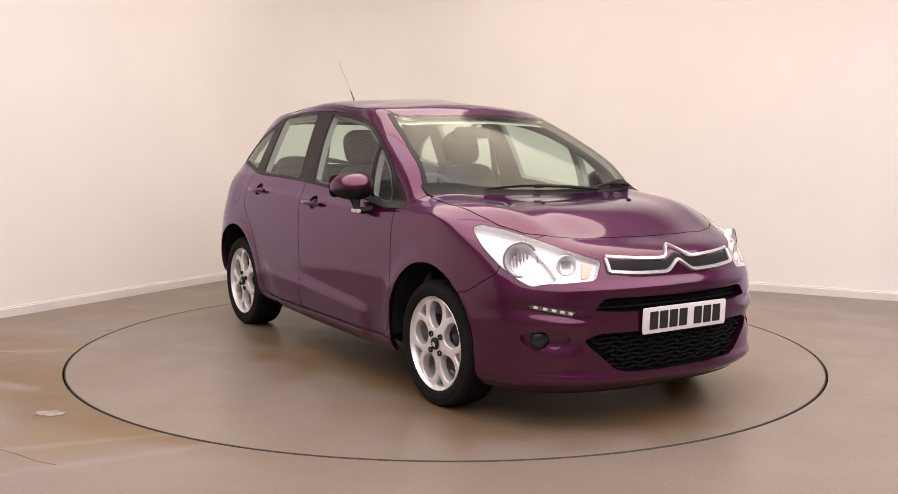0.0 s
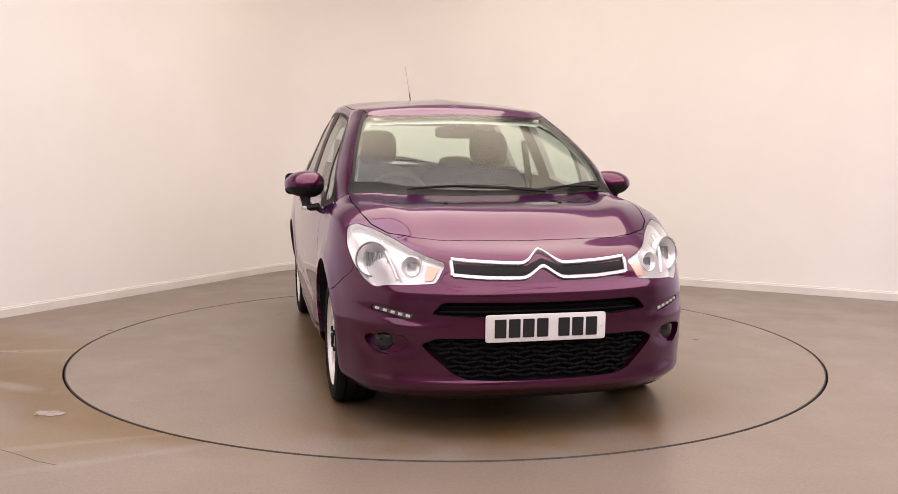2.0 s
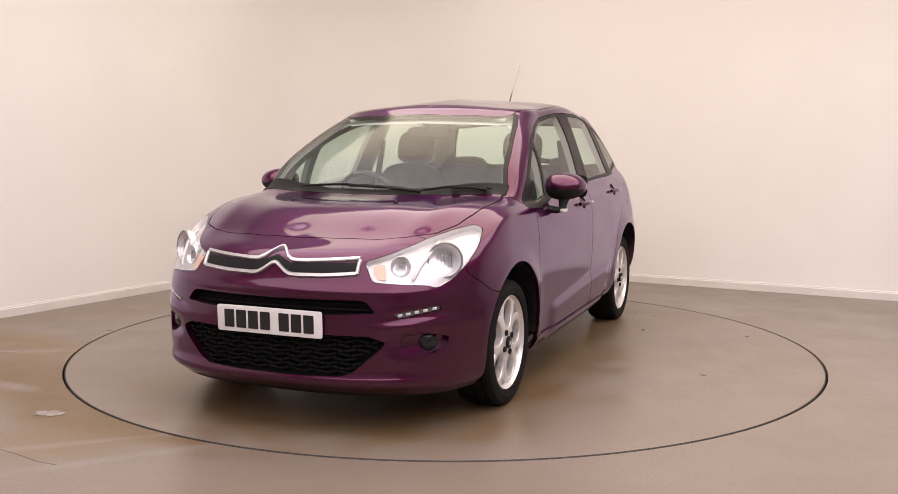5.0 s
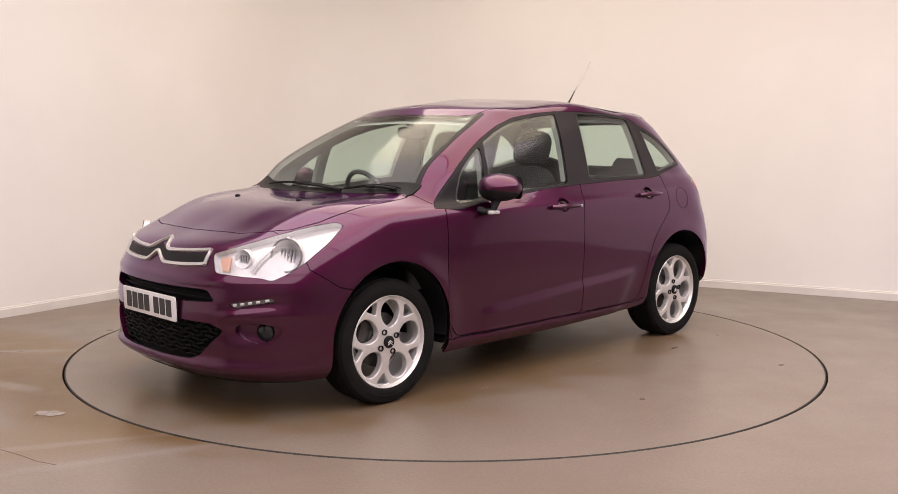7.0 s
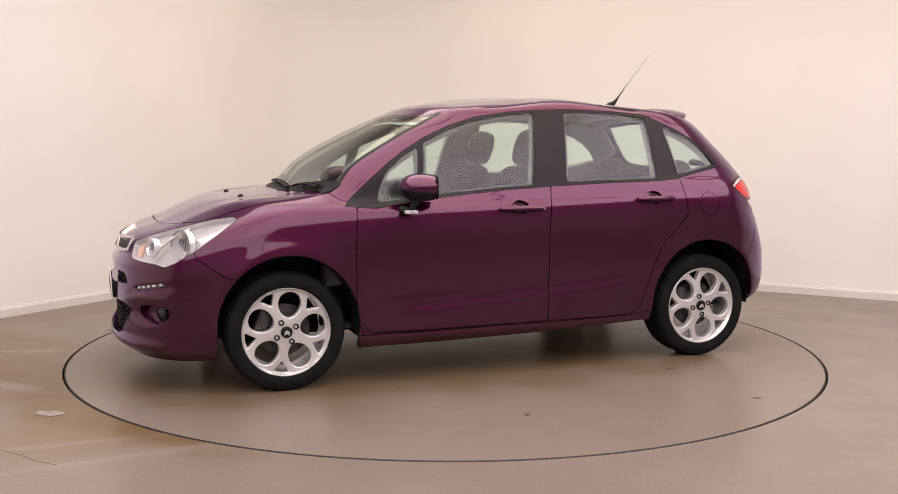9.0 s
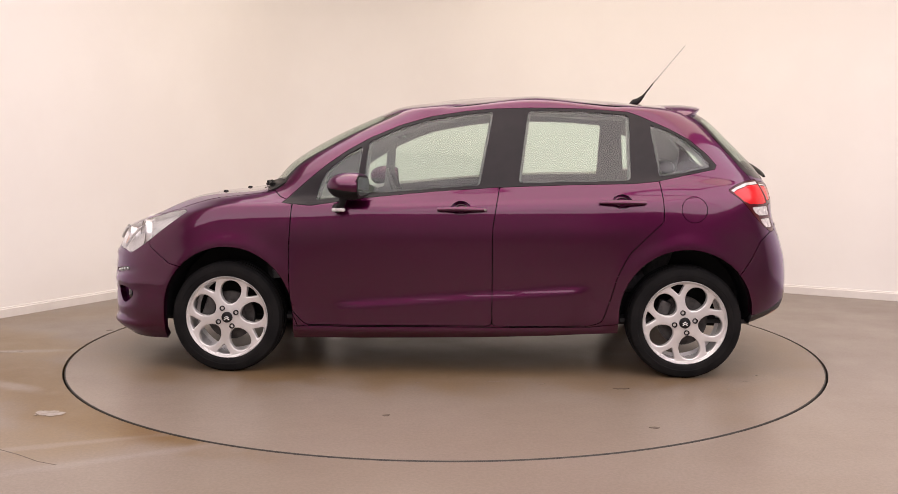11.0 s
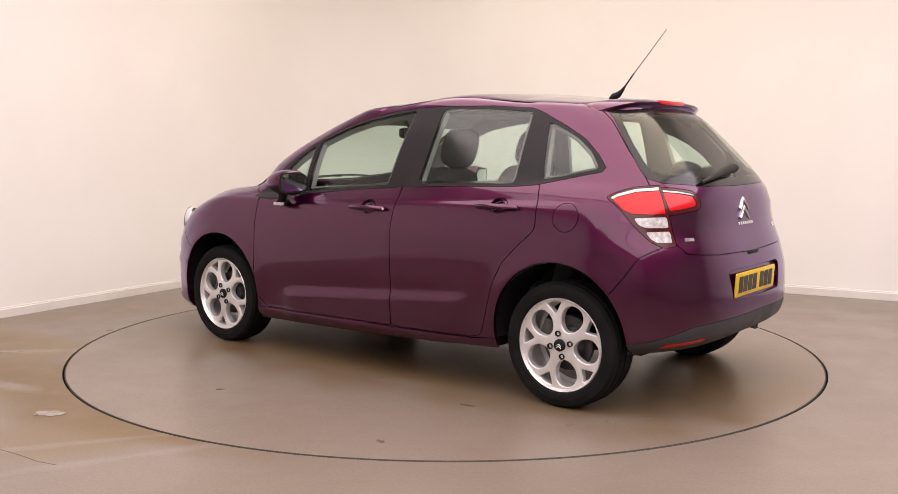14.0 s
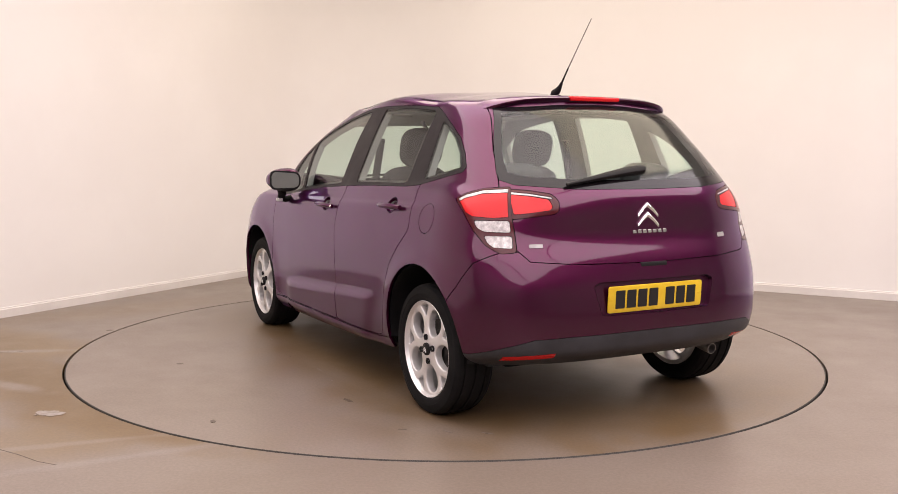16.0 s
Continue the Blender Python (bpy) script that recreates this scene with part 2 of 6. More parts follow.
# brown ovals under the car and its two ends, pale streaks beside it
DISC_BLOTS = [
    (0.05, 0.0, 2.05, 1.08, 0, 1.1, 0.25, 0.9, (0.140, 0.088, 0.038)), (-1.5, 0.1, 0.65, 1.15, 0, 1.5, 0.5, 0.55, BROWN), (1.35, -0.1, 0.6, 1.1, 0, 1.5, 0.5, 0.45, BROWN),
    (-1.45, 0.95, 0.34, 0.10, 30, 3.0, 0.4, 0.15, PALE), (-1.15, -0.85, 0.40, 0.09, 10, 3.0, 0.4, 0.15, PALE), (-0.35, 0.9, 0.5, 0.06, 4, 3.0, 0.4, 0.12, PALE),
]

WALL = wall_material()
FLOOR = floor_material("resin_floor", FLOOR_STAINS)
DISC = floor_material("resin_turntable", DISC_BLOTS)
# for walls out of view, toned down so the flanks reflect less light
NEAR_WALL = mottled("unseen_wall_grey", (0.30, 0.28, 0.27), (0.34, 0.32, 0.31), 0.7, 0.8, bump=0.06, fine=60, rough_range=0.06)
SKIRT = mottled("white_skirting_paint", (0.70, 0.67, 0.65), (0.76, 0.73, 0.71), 3, 0.45, bump=0.05)
CEILING = mottled("white_ceiling_paint", (0.78, 0.77, 0.75), (0.82, 0.81, 0.79), 1.2, 0.8, bump=0.05)
# the disc's edge: shade of the gap put into its colour
EDGE = mottled("gap_shade_edge", (0.014, 0.012, 0.010), (0.03, 0.026, 0.022), 9, 0.6)
SCUFF = mottled("pale_scuff", (0.155, 0.12, 0.095), (0.26, 0.23, 0.21), 60, 0.4, rough_range=0.2)
PATCH = mottled("bare_patch", (0.16, 0.13, 0.10), (0.34, 0.31, 0.29), 28, 0.4, rough_range=0.2)
STAIN = mottled("dark_stain", (0.06, 0.045, 0.033), (0.13, 0.098, 0.075), 25, 0.45)
DARK_GAP = material("dark_pit", (0.01, 0.009, 0.008), 0.8)

LEFT_LEN, RIGHT_LEN, COVE = 13.0, 12.0, 1.25
RING = 2.222


def wall_line(a0=LEFT_LEN, b0=RIGHT_LEN, offset=0.0, n=18):
    """The foot of the two far walls and the cove between them, moved out of the hall by offset."""
    out_left = Vector((ALONG_LEFT.y, -ALONG_LEFT.x, 0))
    if out_left.dot(ALONG_RIGHT) > 0:
        out_left = -out_left
    out_right = Vector((ALONG_RIGHT.y, -ALONG_RIGHT.x, 0))
    if out_right.dot(ALONG_LEFT) > 0:
        out_right = -out_right
    offset += 0.018
    pts, p0, p2 = [], hall(COVE, 0), hall(0, COVE)
    pts.append(hall(a0, 0) + out_left * offset)
    for k in range(n + 1):
        t = k / n
        # circle-like bend between the tangent points
        w = 0.7071
        c = ((1 - t) ** 2 * p0 + 2 * w * t * (1 - t) * CORNER + t * t * p2) / ((1 - t) ** 2 + 2 * w * t * (1 - t) + t * t)
        d = (out_left * (1 - t) + out_right * t).normalized()
        pts.append(c + d * offset)
    pts.append(hall(0, b0) + out_right * offset)
    return pts


def ribbon(profile):
    """Sweeps a closed profile of (offset out of the hall, height) along the far walls."""
    bm = bmesh.new()
    cols = [[bm.verts.new((p.x, p.y, z)) for p in wall_line(offset=o)] for o, z in profile]
    n = len(cols[0])
    for i in range(len(cols)):
        a, b = cols[i], cols[(i + 1) % len(cols)]
        for k in range(n - 1):
            bm.faces.new((a[k], a[k + 1], b[k + 1], b[k]))
    bm.faces.new([c[0] for c in cols])
    bm.faces.new([c[-1] for c in reversed(cols)])
    return bm


def build_hall():
    tagged(part("wall_far", ribbon([(0, 0), (0, CEIL), (0.2, CEIL), (0.2, 0)]), WALL), "pale cream painted wall with a rounded corner", "wall", kind="structure")
    tagged(part("baseboard", ribbon([(-0.002, 0), (-0.018, 0.0), (-0.018, 0.058), (-0.012, 0.064), (-0.012, 0.070), (-0.006, 0.074), (-0.002, 0.074)]), SKIRT, smooth=False),
           "white painted skirting board along the wall foot", "skirting board", kind="structure")
    # the two unseen walls behind the camera, grey to darken the car's flanks
    for name, (a0, b0), (a1, b1) in (("wall_near", (LEFT_LEN, -0.2), (LEFT_LEN, RIGHT_LEN)), ("wall_side", (-0.2, RIGHT_LEN), (LEFT_LEN + 0.2, RIGHT_LEN))):
        bm = bmesh.new()
        p, q = hall(a0, b0), hall(a1, b1)
        d = (ALONG_LEFT if name == "wall_near" else ALONG_RIGHT) * 0.2
        lo = [p, q, q + d, p + d]
        v = [bm.verts.new(w) for w in lo] + [bm.verts.new(w + Vector((0, 0, CEIL))) for w in lo]
        for f in ((0, 1, 2, 3), (7, 6, 5, 4), (0, 4, 5, 1), (1, 5, 6, 2), (2, 6, 7, 3), (3, 7, 4, 0)):
            bm.faces.new([v[i] for i in f])
        tagged(part(name, bm, NEAR_WALL, smooth=False), "unseen grey wall, added to darken the car's flanks", "wall", kind="structure")
    # ceiling slab
    bm = bmesh.new()
    lo = [hall(-0.3, -0.3, CEIL), hall(LEFT_LEN + 0.3, -0.3, CEIL), hall(LEFT_LEN + 0.3, RIGHT_LEN + 0.3, CEIL), hall(-0.3, RIGHT_LEN + 0.3, CEIL)]
    v = [bm.verts.new(w) for w in lo] + [bm.verts.new(w + Vector((0, 0, 0.2))) for w in lo]
    for f in ((0, 1, 2, 3), (7, 6, 5, 4), (0, 4, 5, 1), (1, 5, 6, 2), (2, 6, 7, 3), (3, 7, 4, 0)):
        bm.faces.new([v[i] for i in f])
    tagged(part("ceiling", bm, CEILING, smooth=False), "plain white painted ceiling", "ceiling", kind="structure")
    # floor with a round pit for the turntable
    bm = bmesh.new()
    n = 160
    ring = [bm.verts.new((math.cos(2 * math.pi * k / n) * (RING + 0.005), math.sin(2 * math.pi * k / n) * (RING + 0.008), 0)) for k in range(n)]
    deep = [bm.verts.new((v.co.x, v.co.y, -0.12)) for v in ring]
    far = [bm.verts.new((math.cos(2 * math.pi * k / n) * 16, math.sin(2 * math.pi * k / n) * 16, 0)) for k in range(n)]
    for k in range(n):
        j = (k + 1) % n
        bm.faces.new((ring[k], ring[j], far[j], far[k]))
        bm.faces.new((deep[k], deep[j], ring[j], ring[k]))
    tagged(part("floor", bm, FLOOR, smooth=False), "grey-brown trowelled resin floor with brown stains", "floor", kind="structure")
    bm = bmesh.new()
    bm.faces.new([bm.verts.new((math.cos(2 * math.pi * k / n) * (RING + 0.4), math.sin(2 * math.pi * k / n) * (RING + 0.4), -0.12)) for k in range(n)])
    tagged(part("floor_pit", bm, DARK_GAP, smooth=False), "dark pit under the turntable", "floor", kind="structure")


def build_turntable():
    bm = bmesh.new()
    lathe(bm, [(-0.1, 0.001), (-0.1, RING - 0.012), (0.0, RING - 0.012), (0.0, 0.001)], 160, "z", closed=True)
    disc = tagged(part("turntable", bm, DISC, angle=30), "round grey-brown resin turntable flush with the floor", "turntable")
    bm = bmesh.new()
    lathe(bm, [(-0.1, RING - 0.012), (-0.1, RING - 0.005), (-0.004, RING - 0.005), (0.0, RING - 0.008), (0.0, RING - 0.012)], 160, "z", closed=True)
    part("edge_strip", bm, EDGE, disc, "edge of the turntable, coloured dark for the gap's shade", angle=30)
    # scuffs and flaked spots that turn with the disc
    rnd = random.Random(4)
    for x, y, size, tall, turn in ((-1.62, 0.86, 0.030, 0.3, 20), (-1.50, 1.02, 0.024, 0.3, 70), (-1.72, 0.72, 0.034, 0.25, 40), (-1.25, -0.98, 0.030, 0.4, 10), (-0.30, 0.95, 0.045, 0.2, 0),
                                   (0.62, 0.93, 0.035, 0.25, 0), (-0.55, 0.98, 0.028, 0.3, 10), (0.10, 0.99, 0.022, 0.3, 5)):
        flake(x, y, size, tall, turn, rnd, disc)
    for x, y, size, tall, turn in ((-0.95, 1.05, 0.045, 0.4, 10), (0.20, 1.60, 0.03, 0.5, 30), (-1.0, 1.72, 0.035, 0.4, 0)):
        flake(x, y, size, tall, turn, rnd, disc, STAIN, "dark oil spot")
    return disc


def flake(x, y, size, tall, turn, rnd, parent=None, mat=None, label="pale flaked scuff"):
    """A thin ragged patch lying on the floor."""
    bm = bmesh.new()
    n = 26
    phase = [rnd.uniform(0, 6.28) for _ in range(4)]
    ring = []
    for k in range(n):
        a = 2 * math.pi * k / n
        r = size * (0.72 + 0.16 * math.sin(2 * a + phase[0]) + 0.10 * math.sin(5 * a + phase[1]) + 0.07 * math.sin(9 * a + phase[2]) + rnd.uniform(-0.05, 0.05))
        ring.append((r * math.cos(a), r * tall * math.sin(a)))
    prism(bm, ring, 0.0012)
    ob = part("floor_scuff", bm, mat or SCUFF, parent, label, smooth=False)
    ob.matrix_local = pose(x, y, 0.0004, 0, 0, turn)
    return ob


def build_floor_marks():
    rnd = random.Random(9)
    tagged(flake(-1.82, -1.58, 0.088, 0.75, 10, rnd, None, PATCH), "flaked pale patch in the resin floor", "floor patch")
    tagged(flake(-2.62, -0.30, 0.10, 0.22, 8, rnd, None, PATCH), "flaked pale patch in the resin floor", "floor patch")
    tagged(flake(-2.235, 0.375, 0.030, 0.45, 30, rnd, None, STAIN), "dark chip at the turntable's rim", "floor chip")
    # a fine crack
    bm = bmesh.new()
    tube(bm, [(-1.95, -2.00, 0.0), (-1.80, -2.10, 0.0), (-1.70, -2.16, 0.0), (-1.59, -2.24, 0.0), (-1.50, -2.28, 0.0)], 0.003, 5, 0.3)
    tagged(part("floor_crack", bm, STAIN), "fine dark crack in the resin floor", "floor crack")


def build_panels():
    # added softbox bodies round the unseen lamps
    frame_mat = mottled("white_lamp_frame", (0.7, 0.7, 0.7), (0.76, 0.76, 0.76), 8, 0.4)
    for a, b, sa, sb, power, colour in LAMPS:
        glow = bpy.data.materials.new("lit_diffuser")
        glow.use_nodes = True
        e = shader(glow)
        e.inputs["Emission Color"].default_value = (*colour, 1)
        e.inputs["Emission Strength"].default_value = power / (sa * sb) / 20
        turn = Matrix.Translation(hall(a, b, CEIL)) @ pose(0, 0, 0, 0, 0, math.degrees(math.atan2(ALONG_LEFT.y, ALONG_LEFT.x)))
        bm = bmesh.new()
        for x0, x1, y0, y1 in ((-sa / 2 - 0.02, sa / 2 + 0.02, -sb / 2 - 0.02, -sb / 2), (-sa / 2 - 0.02, sa / 2 + 0.02, sb / 2, sb / 2 + 0.02),
                               (-sa / 2 - 0.02, -sa / 2, -sb / 2, sb / 2), (sa / 2, sa / 2 + 0.02, -sb / 2, sb / 2)):
            box(bm, x0, x1, y0, y1, -0.08, 0.0)
        lamp = part("ceiling_light", bm, frame_mat, smooth=False)
        lamp.matrix_world = turn
        tagged(lamp, "flat white ceiling panel light, lit; unseen, added for soft reflections", "ceiling light", "panel lights under the ceiling")
        bm = bmesh.new()
        box(bm, -sa / 2, sa / 2, -sb / 2, sb / 2, -0.06, -0.02)
        part("diffuser", bm, glow, lamp, "glowing white diffuser", smooth=False)


build_hall()
TURNTABLE = build_turntable()
build_floor_marks()
build_panels()
# ---- the car: a small hatchback. Its own space: x forward, y to its left, z up, the middle between the axles at the origin ----
AXLE, ARCH_F, ARCH_R = 1.233, 0.353, 0.350


def pchip(t, y, q):
    """Monotone cubic through y at t, columns at once: t, y of shape (n, m); q of shape (k, m)."""
    h = np.diff(t, axis=0)
    d = np.diff(y, axis=0) / h
    m = np.zeros_like(y)
    w1, w2 = 2 * h[1:] + h[:-1], h[1:] + 2 * h[:-1]
    same = d[1:] * d[:-1] > 0
    with np.errstate(divide="ignore", invalid="ignore"):
        mid = (w1 + w2) / (w1 / d[:-1] + w2 / d[1:])
    m[1:-1] = np.where(same, mid, 0)
    m[0], m[-1] = d[0], d[-1]
    out = np.zeros_like(q)
    cols = np.arange(t.shape[1])
    for k in range(q.shape[0]):
        i = np.clip((t <= q[k]).sum(axis=0) - 1, 0, t.shape[0] - 2)
        hh = h[i, cols]
        s = (q[k] - t[i, cols]) / hh
        out[k] = ((1 + 2 * s) * (1 - s) ** 2 * y[i, cols] + s * (1 - s) ** 2 * hh * m[i, cols]
                  + s * s * (3 - 2 * s) * y[i + 1, cols] + s * s * (s - 1) * hh * m[i + 1, cols])
    return out


UF, UR = 0.34, 0.68      # where the nose ends and the tail begins, along a level


def level(xf, lf, pf, xr, lr, pr, widths, heights, u):
    """One level line of the body, from the middle of the nose round the side to the middle of the tail.
    xf, xr: its ends; lf, lr: how far the corners reach; pf, pr: how square they are;
    widths: half widths at nose end, middle and tail end of the side;
    heights: at nose middle, nose corner, side front, side middle, side rear, tail corner, tail middle."""
    x, y = np.zeros_like(u), np.zeros_like(u)
    xa, xb = xf - lf, xr + lr
    a = np.clip(u / UF, 0, 1) * math.pi / 2
    b = np.clip((1 - u) / (1 - UR), 0, 1) * math.pi / 2
    s = np.clip((u - UF) / (UR - UF), 0, 1)
    nose, tail = u < UF, u > UR
    x = np.where(nose, xa + lf * np.cos(a) ** (2 / pf), np.where(tail, xb - lr * np.cos(b) ** (2 / pr), xa + (xb - xa) * s))
    f, m, r = widths
    mid = f * (1 - s) * (1 - 2 * s) + 4 * m * s * (1 - s) + r * s * (2 * s - 1)
    y = np.where(nose, f * np.sin(a) ** (2 / pf), np.where(tail, r * np.sin(b) ** (2 / pr), mid))
    knots = np.array([0, UF * 0.62, UF, (UF + UR) / 2, UR, 1 - (1 - UR) * 0.62, 1.0])[:, None]
    z = pchip(knots, np.array(heights, float)[:, None], u[:, None])[:, 0]
    return np.stack([x, y, z], 1)


def body_levels(u):
    rows = [
        #     nose           tail              half widths           heights: nose, corner, side x3, corner, tail
        level(1.955, 0.70, 2.9, -1.77, 0.48, 3.0, (0.790, 0.790, 0.790), (0.160, 0.165, 0.185, 0.205, 0.255, 0.295, 0.300), u),
        level(2.022, 0.77, 2.8, -1.860, 0.54, 3.1, (0.835, 0.828, 0.835), (0.215, 0.220, 0.25, 0.268, 0.32, 0.355, 0.360), u),
        level(2.036, 0.79, 2.75, -1.880, 0.56, 3.1, (0.852, 0.846, 0.855), (0.40, 0.40, 0.42, 0.44, 0.46, 0.46, 0.46), u),
        level(2.032, 0.79, 2.68, -1.872, 0.56, 3.1, (0.856, 0.858, 0.860), (0.56, 0.56, 0.60, 0.60, 0.62, 0.60, 0.60), u),
        level(2.005, 0.77, 2.65, -1.838, 0.55, 3.1, (0.850, 0.860, 0.855), (0.655, 0.655, 0.72, 0.74, 0.75, 0.735, 0.735), u),
        level(1.962, 0.74, 2.45, -1.795, 0.53, 3.1, (0.838, 0.848, 0.838), (0.755, 0.768, 0.82, 0.85, 0.87, 0.86, 0.86), u),
        level(1.800, 0.62, 2.35, -1.785, 0.53, 3.1, (0.815, 0.828, 0.812), (0.820, 0.852, 0.905, 0.93, 0.965, 0.955, 0.955), u),
        level(1.520, 0.50, 2.5, -1.772, 0.53, 3.0, (0.790, 0.805, 0.785), (0.940, 0.942, 0.932, 0.985, 1.025, 1.015, 1.015), u),
        level(1.128, 0.27, 2.6, -1.748, 0.53, 3.0, (0.765, 0.785, 0.748), (0.990, 0.988, 0.955, 1.035, 1.075, 1.065, 1.060), u),
        level(0.957, 0.28, 2.6, -1.672, 0.53, 3.0, (0.740, 0.748, 0.716), (1.150, 1.135, 1.090, 1.140, 1.155, 1.155, 1.155), u),
        level(0.700, 0.31, 2.7, -1.560, 0.52, 3.1, (0.688, 0.700, 0.670), (1.305, 1.282, 1.248, 1.265, 1.265, 1.268, 1.268), u),
        level(0.420, 0.27, 2.8, -1.420, 0.44, 3.2, (0.610, 0.636, 0.612), (1.430, 1.408, 1.376, 1.408, 1.384, 1.385, 1.405), u),
        level(0.376, 0.32, 2.8, -1.335, 0.44, 3.1, (0.566, 0.602, 0.576), (1.450, 1.440, 1.442, 1.476, 1.444, 1.437, 1.446), u),
        level(0.300, 0.40, 2.6, -1.220, 0.44, 2.8, (0.360, 0.380, 0.360), (1.471, 1.471, 1.486, 1.514, 1.486, 1.470, 1.468), u),
    ]
    # the roof's middle line
    last = rows[-1].copy()
    last[:, 1] = 0
    last[:, 2] = 1.532 - 0.225 * np.maximum(last[:, 0] + 0.36, 0) ** 2.0 * 0.62 - 0.085 * np.maximum(-0.36 - last[:, 0], 0) ** 1.9
    rows.append(last)
    return np.stack(rows)          # levels, u, xyz


def bump(d, w):
    return np.exp(-(d / w) ** 2)


def step(d, w):
    return 1 / (1 + np.exp(-np.clip(d / w, -30, 30)))


def shaped(p):
    """The pressed-in and raised forms of the side panels."""
    x, y, z = p[..., 0], p[..., 1].copy(), p[..., 2]
    side = step(y - 0.62, 0.03)
    for cx, cz, r in ((AXLE - 0.012, 0.335, ARCH_F), (-AXLE + 0.003, 0.345, ARCH_R)):
        d = np.hypot(x - cx, z - cz)
        y = y + side * 0.010 * bump(d - r - 0.005, 0.060)
    # crease through the handles
    line = 0.915 + (0.47 - x) * 0.030
    reach = step(0.60 - x, 0.05) * step(x + 1.25, 0.08)
    y = y + side * reach * 0.009 * (step(line - z, 0.006) - 0.5) * bump(z - line, 0.09)
    # raised strip low on the doors
    low = step(0.62 - x, 0.02) * step(x + 0.70 + (0.46 - z) * -0.5, 0.02)
    y = y + side * low * 0.016 * step(0.475 - (x + 0.63) * 0.075 - z, 0.008) * step(z - 0.20, 0.02)
    # the sill stands out below the doors
    y = y + side * 0.017 * step(0.262 - z, 0.006) * step(0.86 - x, 0.02) * step(x + 0.86, 0.02)
    out = p.copy()
    out[..., 1] = y
    # the nose: a hollow round each fog lamp, a lip below the grille, a shoulder under the lamps
    nose = step(x - 1.45, 0.04)
    yy = p[..., 1]
    push = -0.024 * bump(yy - 0.615, 0.085) * bump(z - 0.402, 0.042) + 0.022 * bump(z - 0.232, 0.026) * step(0.75 - yy, 0.05)
    push = push + 0.009 * bump(z - 0.478, 0.022) * step(yy - 0.46, 0.03) - 0.012 * bump(z - 0.505 - (yy - 0.55) * 0.19, 0.016) * step(yy - 0.50, 0.02) * step(0.74 - yy, 0.02)
    push = push + 0.012 * bump(z - 0.622, 0.022) * step(0.60 - yy, 0.06)
    out[..., 0] = x + nose * push
    # two soft ridges along the bonnet
    ridge = 0.50 + (1.75 - x) * 0.20
    on = step(x - 1.10, 0.03) * step(1.80 - x, 0.06) * step(z - 0.79, 0.01)
    out[..., 2] = z + on * (0.006 * bump(p[..., 1] - ridge, 0.060) - 0.003 * bump(p[..., 1] - ridge + 0.14, 0.08))
    return out


NU, PER = 250, (5, 9, 9, 7, 8, 10, 14, 14, 13, 12, 11, 6, 9, 9)


def body_grid():
    # more columns where the body bends
    u = np.linspace(0, 1, NU)
    rows = body_levels(u)
    step_len = np.linalg.norm(np.diff(rows, axis=0), axis=2) + 1e-4
    t = np.concatenate([np.zeros((1, NU)), np.cumsum(step_len, axis=0)])
    q = []
    for i, k in enumerate(PER):
        for j in range(k):
            q.append(t[i] + (t[i + 1] - t[i]) * j / k)
    q.append(t[-1])
    q = np.array(q)
    g = np.stack([pchip(t, rows[:, :, c], q) for c in range(3)], 2)
    for _ in range(2):            # ease the level lines out of the skin
        inner = g[1:-1].copy()
        g[1:-1] = 0.5 * inner + 0.25 * (g[:-2] + g[2:])
    g = shaped(g)
    g[:, 0, 1] = 0
    g[:, -1, 1] = 0
    g[-1, :, 1] = 0
    return g


def grid_normals(g):
    # mirrored rows on either side of the middle plane keep the normals true there
    ext = np.concatenate([g[:, 1:2] * (1, -1, 1), g, g[:, -2:-1] * (1, -1, 1)], 1)
    du = ext[:, 2:] - ext[:, :-2]
    dv = np.gradient(g, axis=0)
    dv[-1] = (g[-1] - g[-2]) * (0, 1, 0)
    n = np.cross(du, dv)
    n /= np.linalg.norm(n, axis=2, keepdims=True) + 1e-12
    # over the roof's middle the rows run out: ease to the middle line's own normal
    mid = np.gradient(g[-1, :, 2]) / np.minimum(np.gradient(g[-1, :, 0]), -1e-5)
    mid = np.clip(mid, -0.35, 0.35)
    top = np.stack([-mid, np.zeros(NU), np.ones(NU)], 1)
    top /= np.linalg.norm(top, axis=1, keepdims=True)
    start = -PER[-1] - 1
    base = n[start].copy()
    for k in range(PER[-1] + 1):
        t = k / PER[-1]
        row = base * (1 - t) + top * t
        n[start + k] = row / np.linalg.norm(row, axis=1, keepdims=True)
    out = g - np.array([0, 0, 0.75])
    n[(n * out).sum(axis=2) < 0] *= -1
    return n


